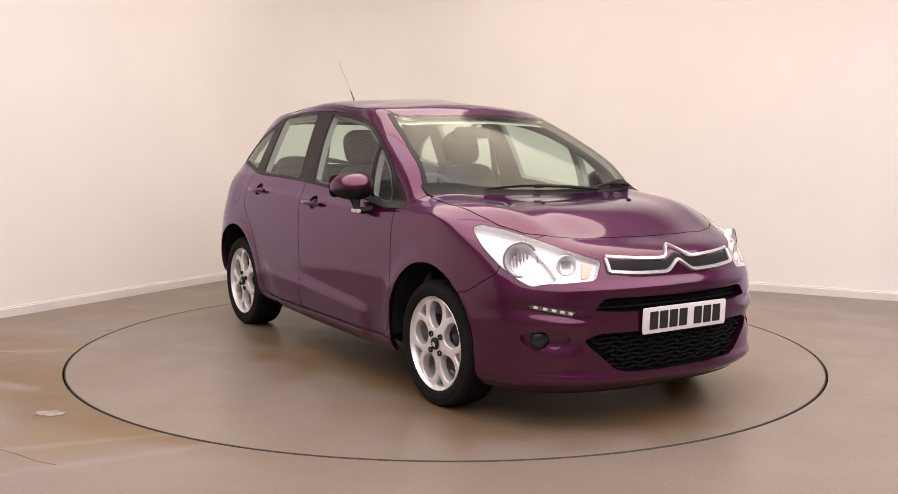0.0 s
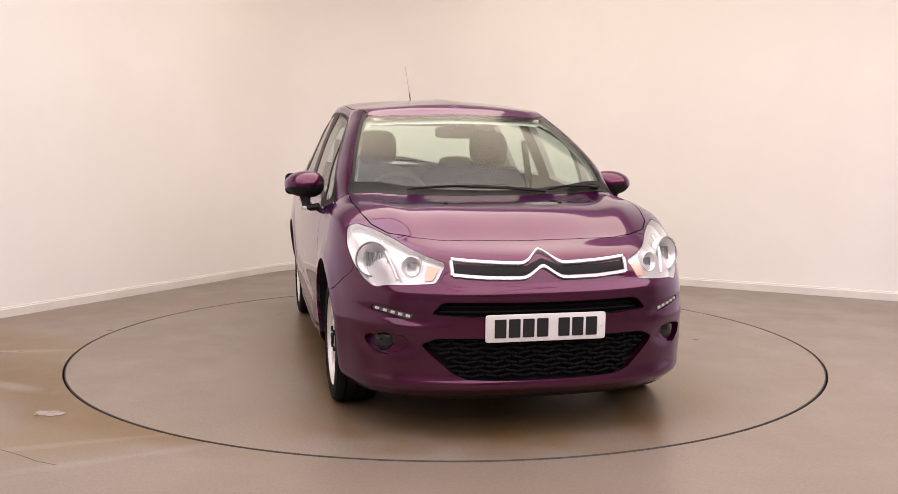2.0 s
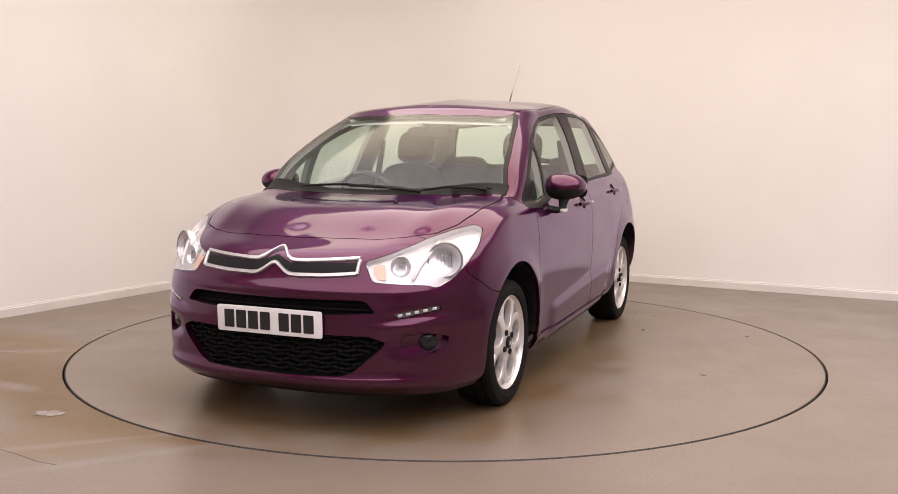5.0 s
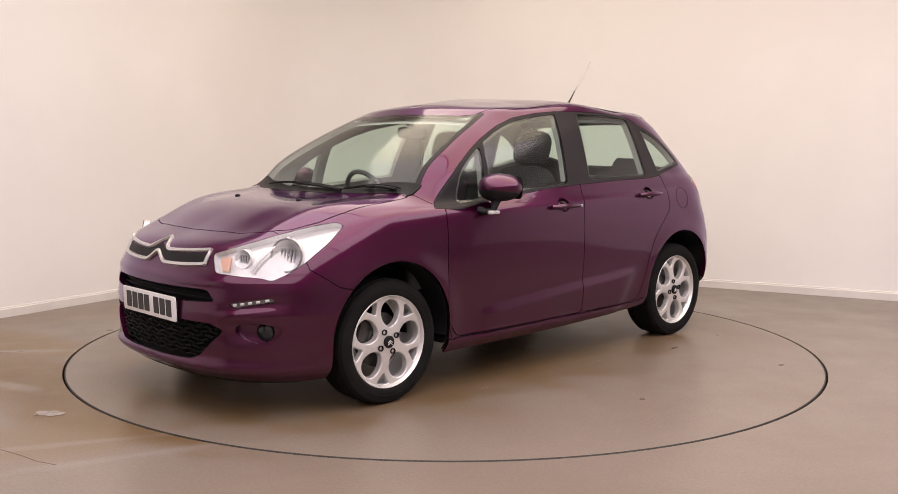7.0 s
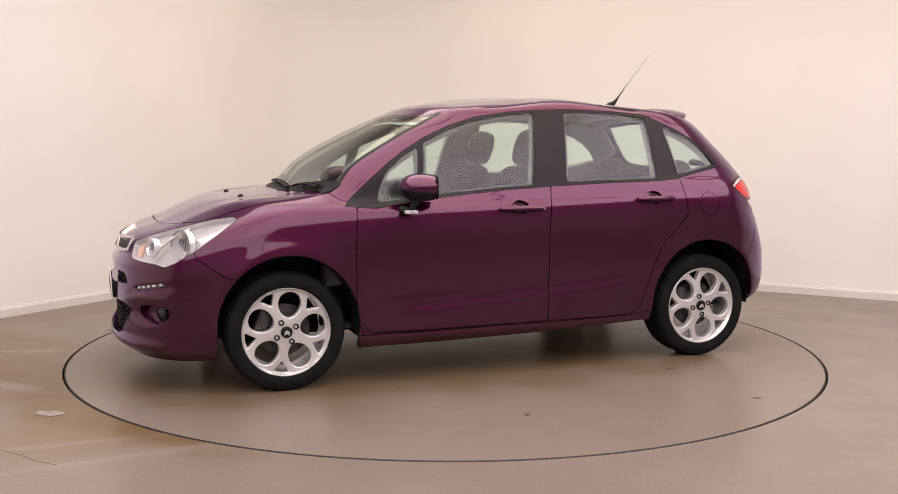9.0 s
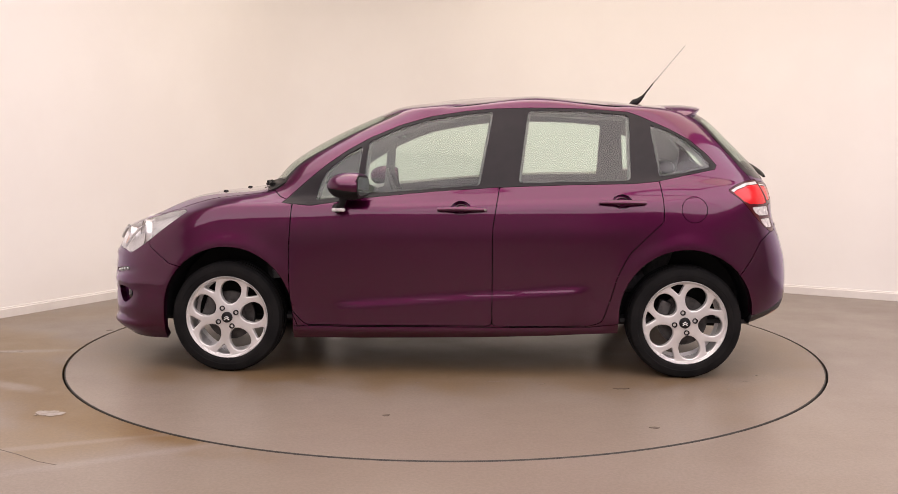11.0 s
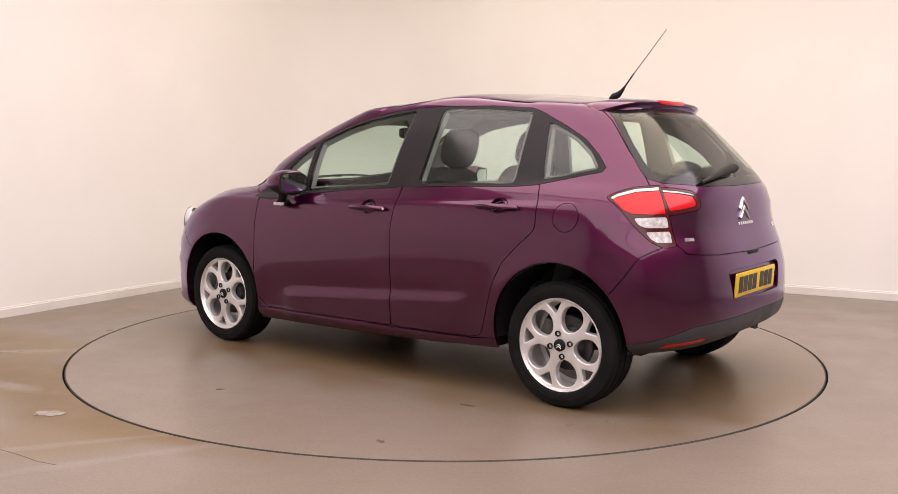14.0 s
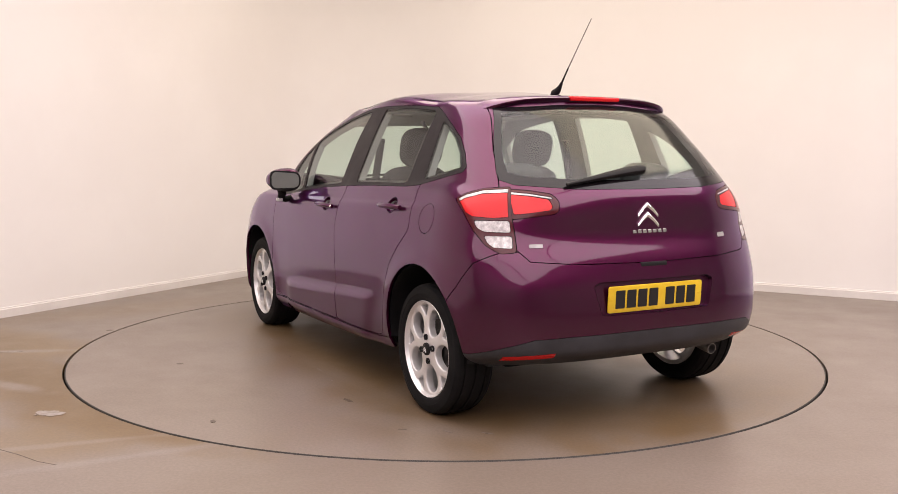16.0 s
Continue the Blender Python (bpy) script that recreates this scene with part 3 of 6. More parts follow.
class Skin:
    """The left half of the body's skin, cut along panel lines into named regions."""

    def __init__(self):
        g = body_grid()
        n = grid_normals(g)
        self.bm = bmesh.new()
        self.nor = self.bm.verts.layers.float_vector.new("nor")
        self.reg = self.bm.faces.layers.int.new("region")
        rows = []
        for i in range(g.shape[0]):
            row = []
            for j in range(g.shape[1]):
                v = self.bm.verts.new(g[i, j])
                v[self.nor] = Vector(n[i, j])
                row.append(v)
            rows.append(row)
        for i in range(len(rows) - 1):
            for j in range(NU - 1):
                self.bm.faces.new((rows[i][j], rows[i][j + 1], rows[i + 1][j + 1], rows[i + 1][j]))
        bmesh.ops.remove_doubles(self.bm, verts=self.bm.verts, dist=1e-5)
        self.names = {}

    def cut(self, name, outline, h_axis, v_axis, facing, beyond, over=None):
        """Cuts along a closed outline seen along facing and names the faces inside it.
        h_axis, v_axis: the outline's two directions; over: only regions of these names take the new name;
        beyond: how far out along facing the faces must lie."""
        hx, vx, fc = Vector(h_axis), Vector(v_axis), Vector(facing)
        pts = [Vector(p) for p in outline]
        lo = (min(p[0] for p in pts), min(p[1] for p in pts))
        hi = (max(p[0] for p in pts), max(p[1] for p in pts))
        code = self.names.setdefault(name, len(self.names) + 1)
        allowed = None if over is None else {0 if o == "" else self.names[o] for o in over}

        def flat(f):
            a = [v.co.dot(hx) for v in f.verts]
            b = [v.co.dot(vx) for v in f.verts]
            return f, min(a), max(a), min(b), max(b)
        cand = []
        for f in self.bm.faces:
            v0 = f.verts[0]
            c0 = v0.co
            if c0.dot(fc) > beyond and v0[self.nor].dot(fc) > 0.0:
                a, b = c0.dot(hx), c0.dot(vx)
                if lo[0] - 0.06 < a < hi[0] + 0.06 and lo[1] - 0.06 < b < hi[1] + 0.06:
                    cand.append(flat(f))
        for k in range(len(pts)):
            p, q = pts[k], pts[(k + 1) % len(pts)]
            s0, s1, t0, t1 = min(p[0], q[0]), max(p[0], q[0]), min(p[1], q[1]), max(p[1], q[1])
            near, rest = [], []
            for e in cand:
                (near if e[2] > s0 and e[1] < s1 and e[4] > t0 and e[3] < t1 else rest).append(e)
            if not near:
                continue
            d = (q[0] - p[0], q[1] - p[1])
            normal = hx * -d[1] + vx * d[0]
            if normal.length < 1e-9:
                continue
            # the plane holds the outline's piece and the line of sight
            co = hx * p[0] + vx * p[1]
            faces = [e[0] for e in near]
            geom = list({v for f in faces for v in f.verts}) + list({e for f in faces for e in f.edges}) + faces
            r = bmesh.ops.bisect_plane(self.bm, geom=geom, dist=2e-5, plane_co=co, plane_no=normal.normalized())
            cand = rest + [flat(f) for f in r["geom"] if isinstance(f, bmesh.types.BMFace)]
        cand = [e[0] for e in cand]
        cand = [f for f in set(cand) if f.is_valid]
        for f in cand:
            c = f.calc_center_median()
            a, b = c.dot(hx), c.dot(vx)
            inside, j = False, len(pts) - 1
            for i in range(len(pts)):
                if (pts[i][1] > b) != (pts[j][1] > b) and a < (pts[j][0] - pts[i][0]) * (b - pts[i][1]) / (pts[j][1] - pts[i][1]) + pts[i][0]:
                    inside = not inside
                j = i
            if inside and (allowed is None or f[self.reg] in allowed):
                f[self.reg] = code

    def region(self, *names):
        codes = {0 if n == "" else self.names.get(n, -1) for n in names}
        return [f for f in self.bm.faces if f[self.reg] in codes]

    def panel(self, name, regions, mat, parent, label="", side=0, depth=0.014, gap=0.0024, sink=0.0, flange=True, keep=None):
        """A panel of the regions. side: 1 left, -1 right, 0 both halves in one."""
        faces = [f for f in self.region(*regions) if keep is None or keep(f.calc_center_median())]
        index, verts, nors, polys = {}, [], [], []
        for f in faces:
            for v in f.verts:
                if v not in index:
                    index[v] = len(verts)
                    verts.append(v.co.copy())
                    nors.append(v[self.nor].normalized())
            polys.append([index[v] for v in f.verts])
        edges = {}
        for poly in polys:
            for a, b in zip(poly, poly[1:] + poly[:1]):
                edges[(min(a, b), max(a, b))] = edges.get((min(a, b), max(a, b)), []) + [(a, b, poly)]
        rim = [e[0] for e in edges.values() if len(e) == 1]
        rim = [(a, b, p) for a, b, p in rim if not (abs(verts[a].y) < 1e-4 and abs(verts[b].y) < 1e-4)]
        pull = {}
        for a, b, poly in rim:
            c = sum((verts[i] for i in poly), Vector()) / len(poly)
            e = (verts[b] - verts[a])
            if e.length < 1e-9:
                continue
            e.normalize()
            w = c - verts[a]
            w = (w - e * w.dot(e))
            if w.length > 1e-9:
                for i in (a, b):
                    pull[i] = pull.get(i, Vector()) + w.normalized()
        for i, w in pull.items():
            if w.length > 1e-6:
                w = w.normalized()
                if abs(verts[i].y) < 1e-4:
                    w.y = 0
                verts[i] = verts[i] + w * gap
        if sink:
            verts = [v - n * sink for v, n in zip(verts, nors)]
        if flange:
            for a, b, poly in rim:
                base = len(verts)
                va, vb = verts[a], verts[b]
                w = pull.get(a, Vector()).normalized() if a in pull else Vector()
                w2 = pull.get(b, Vector()).normalized() if b in pull else Vector()
                verts += [va, vb, vb - nors[b] * depth, va - nors[a] * depth]
                nn = [-w, -w2, -w2, -w] if depth > 0 else [w, w2, w2, w]
                nors += [x if x.length > 0.1 else nors[a] for x in nn]
                polys.append([base + 1, base, base + 3, base + 2])
        flip = Vector((1, -1, 1))
        out_v, out_n, out_p = [], [], []
        if side >= 0:
            out_v += verts
            out_n += nors
            out_p += polys
        if side <= 0:
            place = {}
            for i, (v, n) in enumerate(zip(verts, nors)):
                if side == 0 and abs(v.y) < 1e-4:
                    place[i] = i
                else:
                    place[i] = len(out_v)
                    out_v.append(v * flip)
                    out_n.append(n * flip)
            out_p += [[place[i] for i in reversed(p)] for p in polys]
        me = bpy.data.meshes.new(name)
        me.from_pydata([tuple(v) for v in out_v], [], out_p)
        me.materials.append(mat)
        for p in me.polygons:
            p.use_smooth = True
        me.normals_split_custom_set_from_vertices([tuple(n) for n in out_n])
        ob = new(name, me)
        ob.parent = parent
        if mat in (GLASS, LENS):
            ob.visible_shadow = False
        if label:
            tagged(ob, label=label)
        return ob


def arc(cx, cz, r, a0, a1, n):
    return [(cx + r * math.cos(radians(a0 + (a1 - a0) * k / n)), cz + r * math.sin(radians(a0 + (a1 - a0) * k / n))) for k in range(n + 1)]


SIDE = ((1, 0, 0), (0, 0, 1), (0, 1, 0), 0.4)
FRONT = ((0, 1, 0), (0, 0, 1), (1, 0, 0), 0.2)
REAR = ((0, 1, 0), (0, 0, 1), (-1, 0, 0), 1.15)
TOP = ((1, 0, 0), (0, 1, 0), (0, 0, 1), 0.7)
R2 = math.sqrt(0.5)
NOSE_CORNER = ((-R2, R2, 0), (0, 0, 1), (R2, R2, 0), 1.0)
TAIL_CORNER = ((R2, R2, 0), (0, 0, 1), (-R2, R2, 0), 1.0)


def round_corners(pts, r, n=3):
    out = []
    for i, p in enumerate(pts):
        p, a, b = Vector(p), Vector(pts[i - 1]), Vector(pts[(i + 1) % len(pts)])
        da, db = a - p, b - p
        k = min(r, da.length * 0.45, db.length * 0.45)
        s, e = p + da.normalized() * k, p + db.normalized() * k
        for j in range(n + 1):
            t = j / n
            out.append(tuple((1 - t) ** 2 * s + 2 * t * (1 - t) * p + t * t * e))
    return out


def cut_body(sk):
    # big panels first, then what lies in them
    sk.cut("bonnet", [(1.805, -0.1), (1.80, 0.2), (1.775, 0.38), (1.73, 0.50), (1.64, 0.605), (1.53, 0.665), (1.40, 0.695), (1.20, 0.712), (1.02, 0.705), (1.035, 0.62), (1.10, 0.45), (1.145, 0.22), (1.155, -0.1)], *TOP)
    sk.cut("cowl", [(1.155, -0.1), (1.145, 0.22), (1.10, 0.45), (1.035, 0.62), (1.0, 0.705), (0.92, 0.70), (0.965, 0.62), (1.035, 0.45), (1.09, 0.22), (1.10, -0.1)], *TOP)
    sk.cut("front_bumper", [(2.2, 0.0), (2.2, 0.80), (1.93, 0.815), (1.86, 0.82), (1.805, 0.85), (1.70, 0.85), (1.66, 0.68), (1.54, 0.595), (1.40, 0.56), (1.40, 0.0)], *SIDE, over=("",))
    sk.cut("front_bumper", [(-0.1, 0.0), (0.60, 0.0), (0.60, 0.72), (0.56, 0.80), (0.50, 0.87), (0.30, 0.88), (-0.1, 0.88)], *FRONT[:3], 1.6, over=("",))
    sk.cut("roof", [(0.47, -0.1), (0.46, 0.25), (0.42, 0.45), (0.36, 0.515), (0.0, 0.560), (-0.4, 0.575), (-0.9, 0.560), (-1.15, 0.530), (-1.22, 0.51), (-1.24, -0.1)], *TOP, over=("",))
    sk.cut("tailgate", [(-0.1, 0.725), (0.40, 0.735), (0.60, 0.75), (0.645, 0.80), (0.655, 0.95), (0.655, 1.05), (0.60, 1.22), (0.54, 1.36), (0.50, 1.46), (-0.1, 1.47)], *REAR, over=("",))
    sk.cut("rear_bumper", [(-0.1, 0.1), (0.9, 0.1), (0.9, 0.66), (0.80, 0.74), (0.70, 0.78), (0.60, 0.752), (0.40, 0.735), (-0.1, 0.725)], *REAR[:3], 1.66, over=("",))
    sk.cut("rear_bumper", [(-1.50, 0.1), (-1.50, 0.56), (-1.56, 0.64), (-1.62, 0.74), (-1.70, 0.79), (-2, 0.79), (-2, 0.1)], *SIDE, over=("",))
    sk.cut("bumper_valance", [(-0.1, 0.1), (0.95, 0.1), (0.95, 0.325), (0.80, 0.350), (0.70, 0.392), (0.60, 0.425), (0.45, 0.432), (-0.1, 0.436)], *REAR, over=("rear_bumper",))
    sk.cut("bumper_lip", [(-0.1, 0.0), (0.95, 0.0), (0.95, 0.150), (0.70, 0.168), (0.40, 0.180), (-0.1, 0.183)], *FRONT, over=("front_bumper",))
    # doors
    sk.cut("front_door", round_corners([(0.868, 0.93), (0.880, 0.72), (0.882, 0.52), (0.878, 0.36), (0.80, 0.270), (-0.205, 0.276), (-0.205, 0.80), (-0.242, 1.03), (0.5, 0.985), (0.77, 0.945)], 0.03), *SIDE, over=("",))
    sk.cut("rear_door", round_corners([(-0.205, 0.276), (-0.205, 0.80), (-0.242, 1.03), (-0.94, 1.06), (-1.08, 1.07), (-1.100, 0.96), (-1.104, 0.84), (-1.02, 0.765), (-0.925, 0.67), (-0.865, 0.55), (-0.83, 0.42), (-0.79, 0.30), (-0.73, 0.279)], 0.025), *SIDE, over=("",))
    sk.cut("sill", [(0.95, 0.0), (0.95, 0.262), (0.80, 0.264), (-0.73, 0.273), (-0.95, 0.30), (-0.95, 0.0)], *SIDE, over=("",))
    sk.cut("fender", [(0.868, 0.93), (0.880, 0.72), (0.882, 0.52), (0.878, 0.36), (0.84, 0.262), (0.80, 0.0), (2.0, 0.0), (2.0, 1.0), (1.0, 1.0), (0.94, 0.955)], *SIDE, over=("",))
    # side windows: the black surround, then the panes
    sk.cut("window_surround", [(0.925, 0.925), (0.86, 0.985), (0.78, 1.055), (0.69, 1.130), (0.58, 1.207), (0.46, 1.275), (0.30, 1.343), (0.14, 1.390), (-0.05, 1.420), (-0.21, 1.434), (-0.40, 1.439),
                               (-0.70, 1.435), (-0.93, 1.420), (-0.985, 1.402), (-1.045, 1.375), (-1.15, 1.328), (-1.26, 1.268), (-1.345, 1.195), (-1.395, 1.137), (-1.385, 1.116), (-1.22, 1.083), (-1.07, 1.050),
                               (-0.94, 1.038), (-0.60, 1.030), (-0.22, 1.014), (0.12, 0.990), (0.47, 0.955), (0.77, 0.913)], *SIDE)
    sk.cut("corner_pane", round_corners([(0.750, 0.938), (0.735, 1.00), (0.69, 1.095), (0.60, 1.170), (0.500, 1.232), (0.532, 0.968)], 0.025), *SIDE, over=("window_surround",))
    sk.cut("front_pane", round_corners([(0.497, 0.972), (0.468, 1.252), (0.30, 1.327), (0.143, 1.374), (-0.05, 1.404), (-0.205, 1.420), (-0.135, 1.024), (0.12, 1.005)], 0.022), *SIDE, over=("window_surround",))
    sk.cut("rear_pane", round_corners([(-0.392, 1.426), (-0.340, 1.036), (-0.60, 1.045), (-0.936, 1.053), (-0.940, 1.404), (-0.70, 1.421)], 0.03), *SIDE, over=("window_surround",))
    sk.cut("quarter_pane", round_corners([(-1.047, 1.352), (-1.088, 1.075), (-1.22, 1.098), (-1.368, 1.130), (-1.31, 1.208), (-1.22, 1.278), (-1.14, 1.318)], 0.018), *SIDE, over=("window_surround",))
    # windscreen and rear window
    sk.cut("windscreen_surround", [(-0.1, 0.96), (0.45, 0.96), (0.685, 0.965), (0.705, 0.99), (0.685, 1.06), (0.645, 1.20), (0.585, 1.34), (0.545, 1.408), (0.50, 1.424), (0.30, 1.436), (-0.1, 1.441)], *FRONT, over=("",))
    sk.cut("windscreen", [(-0.1, 0.990), (0.45, 0.988), (0.66, 0.984), (0.684, 1.000), (0.660, 1.09), (0.620, 1.22), (0.565, 1.34), (0.528, 1.402), (0.48, 1.414), (0.30, 1.425), (-0.1, 1.430)], *FRONT, over=("windscreen_surround",))
    sk.cut("rear_window_surround", [(-0.1, 1.045), (0.35, 1.050), (0.60, 1.068), (0.640, 1.088), (0.635, 1.12), (0.60, 1.215), (0.55, 1.32), (0.505, 1.405), (0.30, 1.420), (-0.1, 1.425)], *REAR, over=("tailgate", ""))
    sk.cut("rear_window", [(-0.1, 1.085), (0.35, 1.090), (0.56, 1.104), (0.600, 1.122), (0.590, 1.17), (0.560, 1.25), (0.515, 1.34), (0.490, 1.382), (0.28, 1.402), (-0.1, 1.405)], *REAR, over=("rear_window_surround",))
    # lamps
    sk.cut("headlamp", round_corners([(-1.075, 0.742), (-1.058, 0.660), (-0.93, 0.650), (-0.835, 0.645), (-0.790, 0.632), (-0.72, 0.662), (-0.64, 0.715), (-0.55, 0.795), (-0.492, 0.868), (-0.53, 0.880), (-0.64, 0.862), (-0.78, 0.828), (-0.92, 0.787)], 0.02), *NOSE_CORNER)
    sk.cut("tail_lamp", round_corners([(-0.468, 1.005), (-0.52, 1.030), (-0.60, 1.052), (-0.718, 1.060), (-0.738, 0.93), (-0.768, 0.788), (-0.700, 0.782), (-0.635, 0.815), (-0.57, 0.88), (-0.52, 0.95)], 0.015), *TAIL_CORNER)
    sk.cut("gate_lamp", round_corners([(0.652, 1.052), (0.655, 0.925), (0.60, 0.930), (0.48, 0.945), (0.452, 0.955), (0.445, 1.000), (0.47, 1.030), (0.56, 1.045)], 0.012), *REAR, over=("tailgate",))
    sk.cut("gate_lamp_white", [(0.70, 1.040), (0.645, 1.041), (0.56, 1.033), (0.475, 1.018), (0.47, 1.010), (0.56, 1.024), (0.645, 1.031), (0.70, 1.032)], *REAR, over=("gate_lamp",))
    sk.cut("gate_lamp_red", round_corners([(0.638, 1.030), (0.56, 1.022), (0.485, 1.008), (0.475, 0.975), (0.49, 0.962), (0.60, 0.948), (0.638, 0.945)], 0.01), *REAR, over=("gate_lamp",))
    sk.cut("lamp_white", [(-0.485, 1.006), (-0.52, 1.024), (-0.60, 1.045), (-0.708, 1.052), (-0.708, 1.037), (-0.60, 1.031), (-0.52, 1.010), (-0.492, 0.996)], *TAIL_CORNER, over=("tail_lamp",))
    sk.cut("lamp_red", [(-0.492, 0.995), (-0.52, 1.009), (-0.60, 1.030), (-0.708, 1.036), (-0.724, 0.935), (-0.66, 0.930), (-0.565, 0.934), (-0.53, 0.950)], *TAIL_CORNER, over=("tail_lamp",))
    sk.cut("lamp_reverse", round_corners([(-0.572, 0.918), (-0.588, 0.888), (-0.62, 0.872), (-0.737, 0.870), (-0.728, 0.920)], 0.012), *TAIL_CORNER, over=("tail_lamp",))
    sk.cut("lamp_signal", round_corners([(-0.622, 0.855), (-0.642, 0.825), (-0.668, 0.808), (-0.750, 0.804), (-0.742, 0.856)], 0.012), *TAIL_CORNER, over=("tail_lamp",))
    sk.cut("plate_recess", round_corners([(-0.1, 0.655), (0.30, 0.655), (0.335, 0.640), (0.30, 0.515), (-0.1, 0.510)], 0.012), *REAR, over=("rear_bumper",))
    sk.cut("bumper_reflector", round_corners([(0.50, 0.362), (0.50, 0.340), (0.70, 0.325), (0.70, 0.348)], 0.005), *REAR, over=("bumper_valance",))
    sk.cut("lamp_turn", round_corners([(-1.050, 0.730), (-1.040, 0.676), (-1.000, 0.670), (-0.995, 0.745)], 0.01), *NOSE_CORNER, over=("headlamp",))
    # openings of the nose
    sk.cut("upper_slot", round_corners([(-0.1, 0.580), (0.40, 0.585), (0.435, 0.580), (0.475, 0.535), (0.30, 0.524), (-0.1, 0.520)], 0.012), *FRONT, over=("front_bumper",))
    sk.cut("lower_grille", round_corners([(-0.1, 0.435), (0.45, 0.435), (0.515, 0.408), (0.50, 0.385), (0.385, 0.282), (0.33, 0.262), (0.15, 0.256), (-0.1, 0.255)], 0.012), *FRONT, over=("front_bumper",))
    sk.cut("fog_recess", round_corners([(0.575, 0.435), (0.66, 0.445), (0.735, 0.425), (0.72, 0.385), (0.67, 0.350), (0.60, 0.372), (0.56, 0.40)], 0.02), *FRONT, over=("front_bumper",))
    sk.cut("day_lamp", round_corners([(0.545, 0.530), (0.70, 0.560), (0.705, 0.541), (0.56, 0.508)], 0.005), *FRONT, over=("front_bumper", ""))
    # wheel arches
    sk.cut("arch_hole", arc(AXLE - 0.012, 0.335, ARCH_F, 0, 180, 40) + [(AXLE - 0.012 - ARCH_F, -0.2), (AXLE - 0.012 + ARCH_F, -0.2)], *SIDE)
    sk.cut("arch_hole", arc(-AXLE + 0.003, 0.345, ARCH_R, 0, 180, 40) + [(-AXLE + 0.003 - ARCH_R, -0.2), (-AXLE + 0.003 + ARCH_R, -0.2)], *SIDE)
    # hollows behind the door handles
    sk.cut("handle_cup", [(-0.037 + 0.050 * math.cos(a), 0.905 + 0.036 * math.sin(a)) for a in np.linspace(0, 2 * math.pi, 25)[:-1]], *SIDE, over=("front_door",))
    sk.cut("handle_cup", [(-0.885 + 0.050 * math.cos(a), 0.945 + 0.036 * math.sin(a)) for a in np.linspace(0, 2 * math.pi, 25)[:-1]], *SIDE, over=("rear_door",))
    # the filler flap
    sk.cut("filler_flap", arc(-1.262, 0.905, 0.066, 0, 354, 36), *SIDE, over=("",))


from mathutils.bvhtree import BVHTree


class Probe:
    """Finds places on the left half of the skin."""

    def __init__(self, sk):
        self.tree = BVHTree.FromBMesh(sk.bm)

    def hit(self, start, way):
        p, n, i, d = self.tree.ray_cast(Vector(start), Vector(way))
        return p, n

    def nose(self, y, z):
        p, n = self.hit((3, abs(y) + 1e-4, z), (-1, 0, 0))
        return Vector((p.x, y, z))

    def tail(self, y, z):
        p, n = self.hit((-3, abs(y) + 1e-4, z), (1, 0, 0))
        return Vector((p.x, y, z))

    def flank(self, x, z):
        p, n = self.hit((x, 3, z), (0, -1, 0))
        return p, n

    def above(self, x, y):
        p, n = self.hit((x, abs(y) + 1e-4, 3), (0, 0, -1))
        return Vector((x, y, p.z)), n


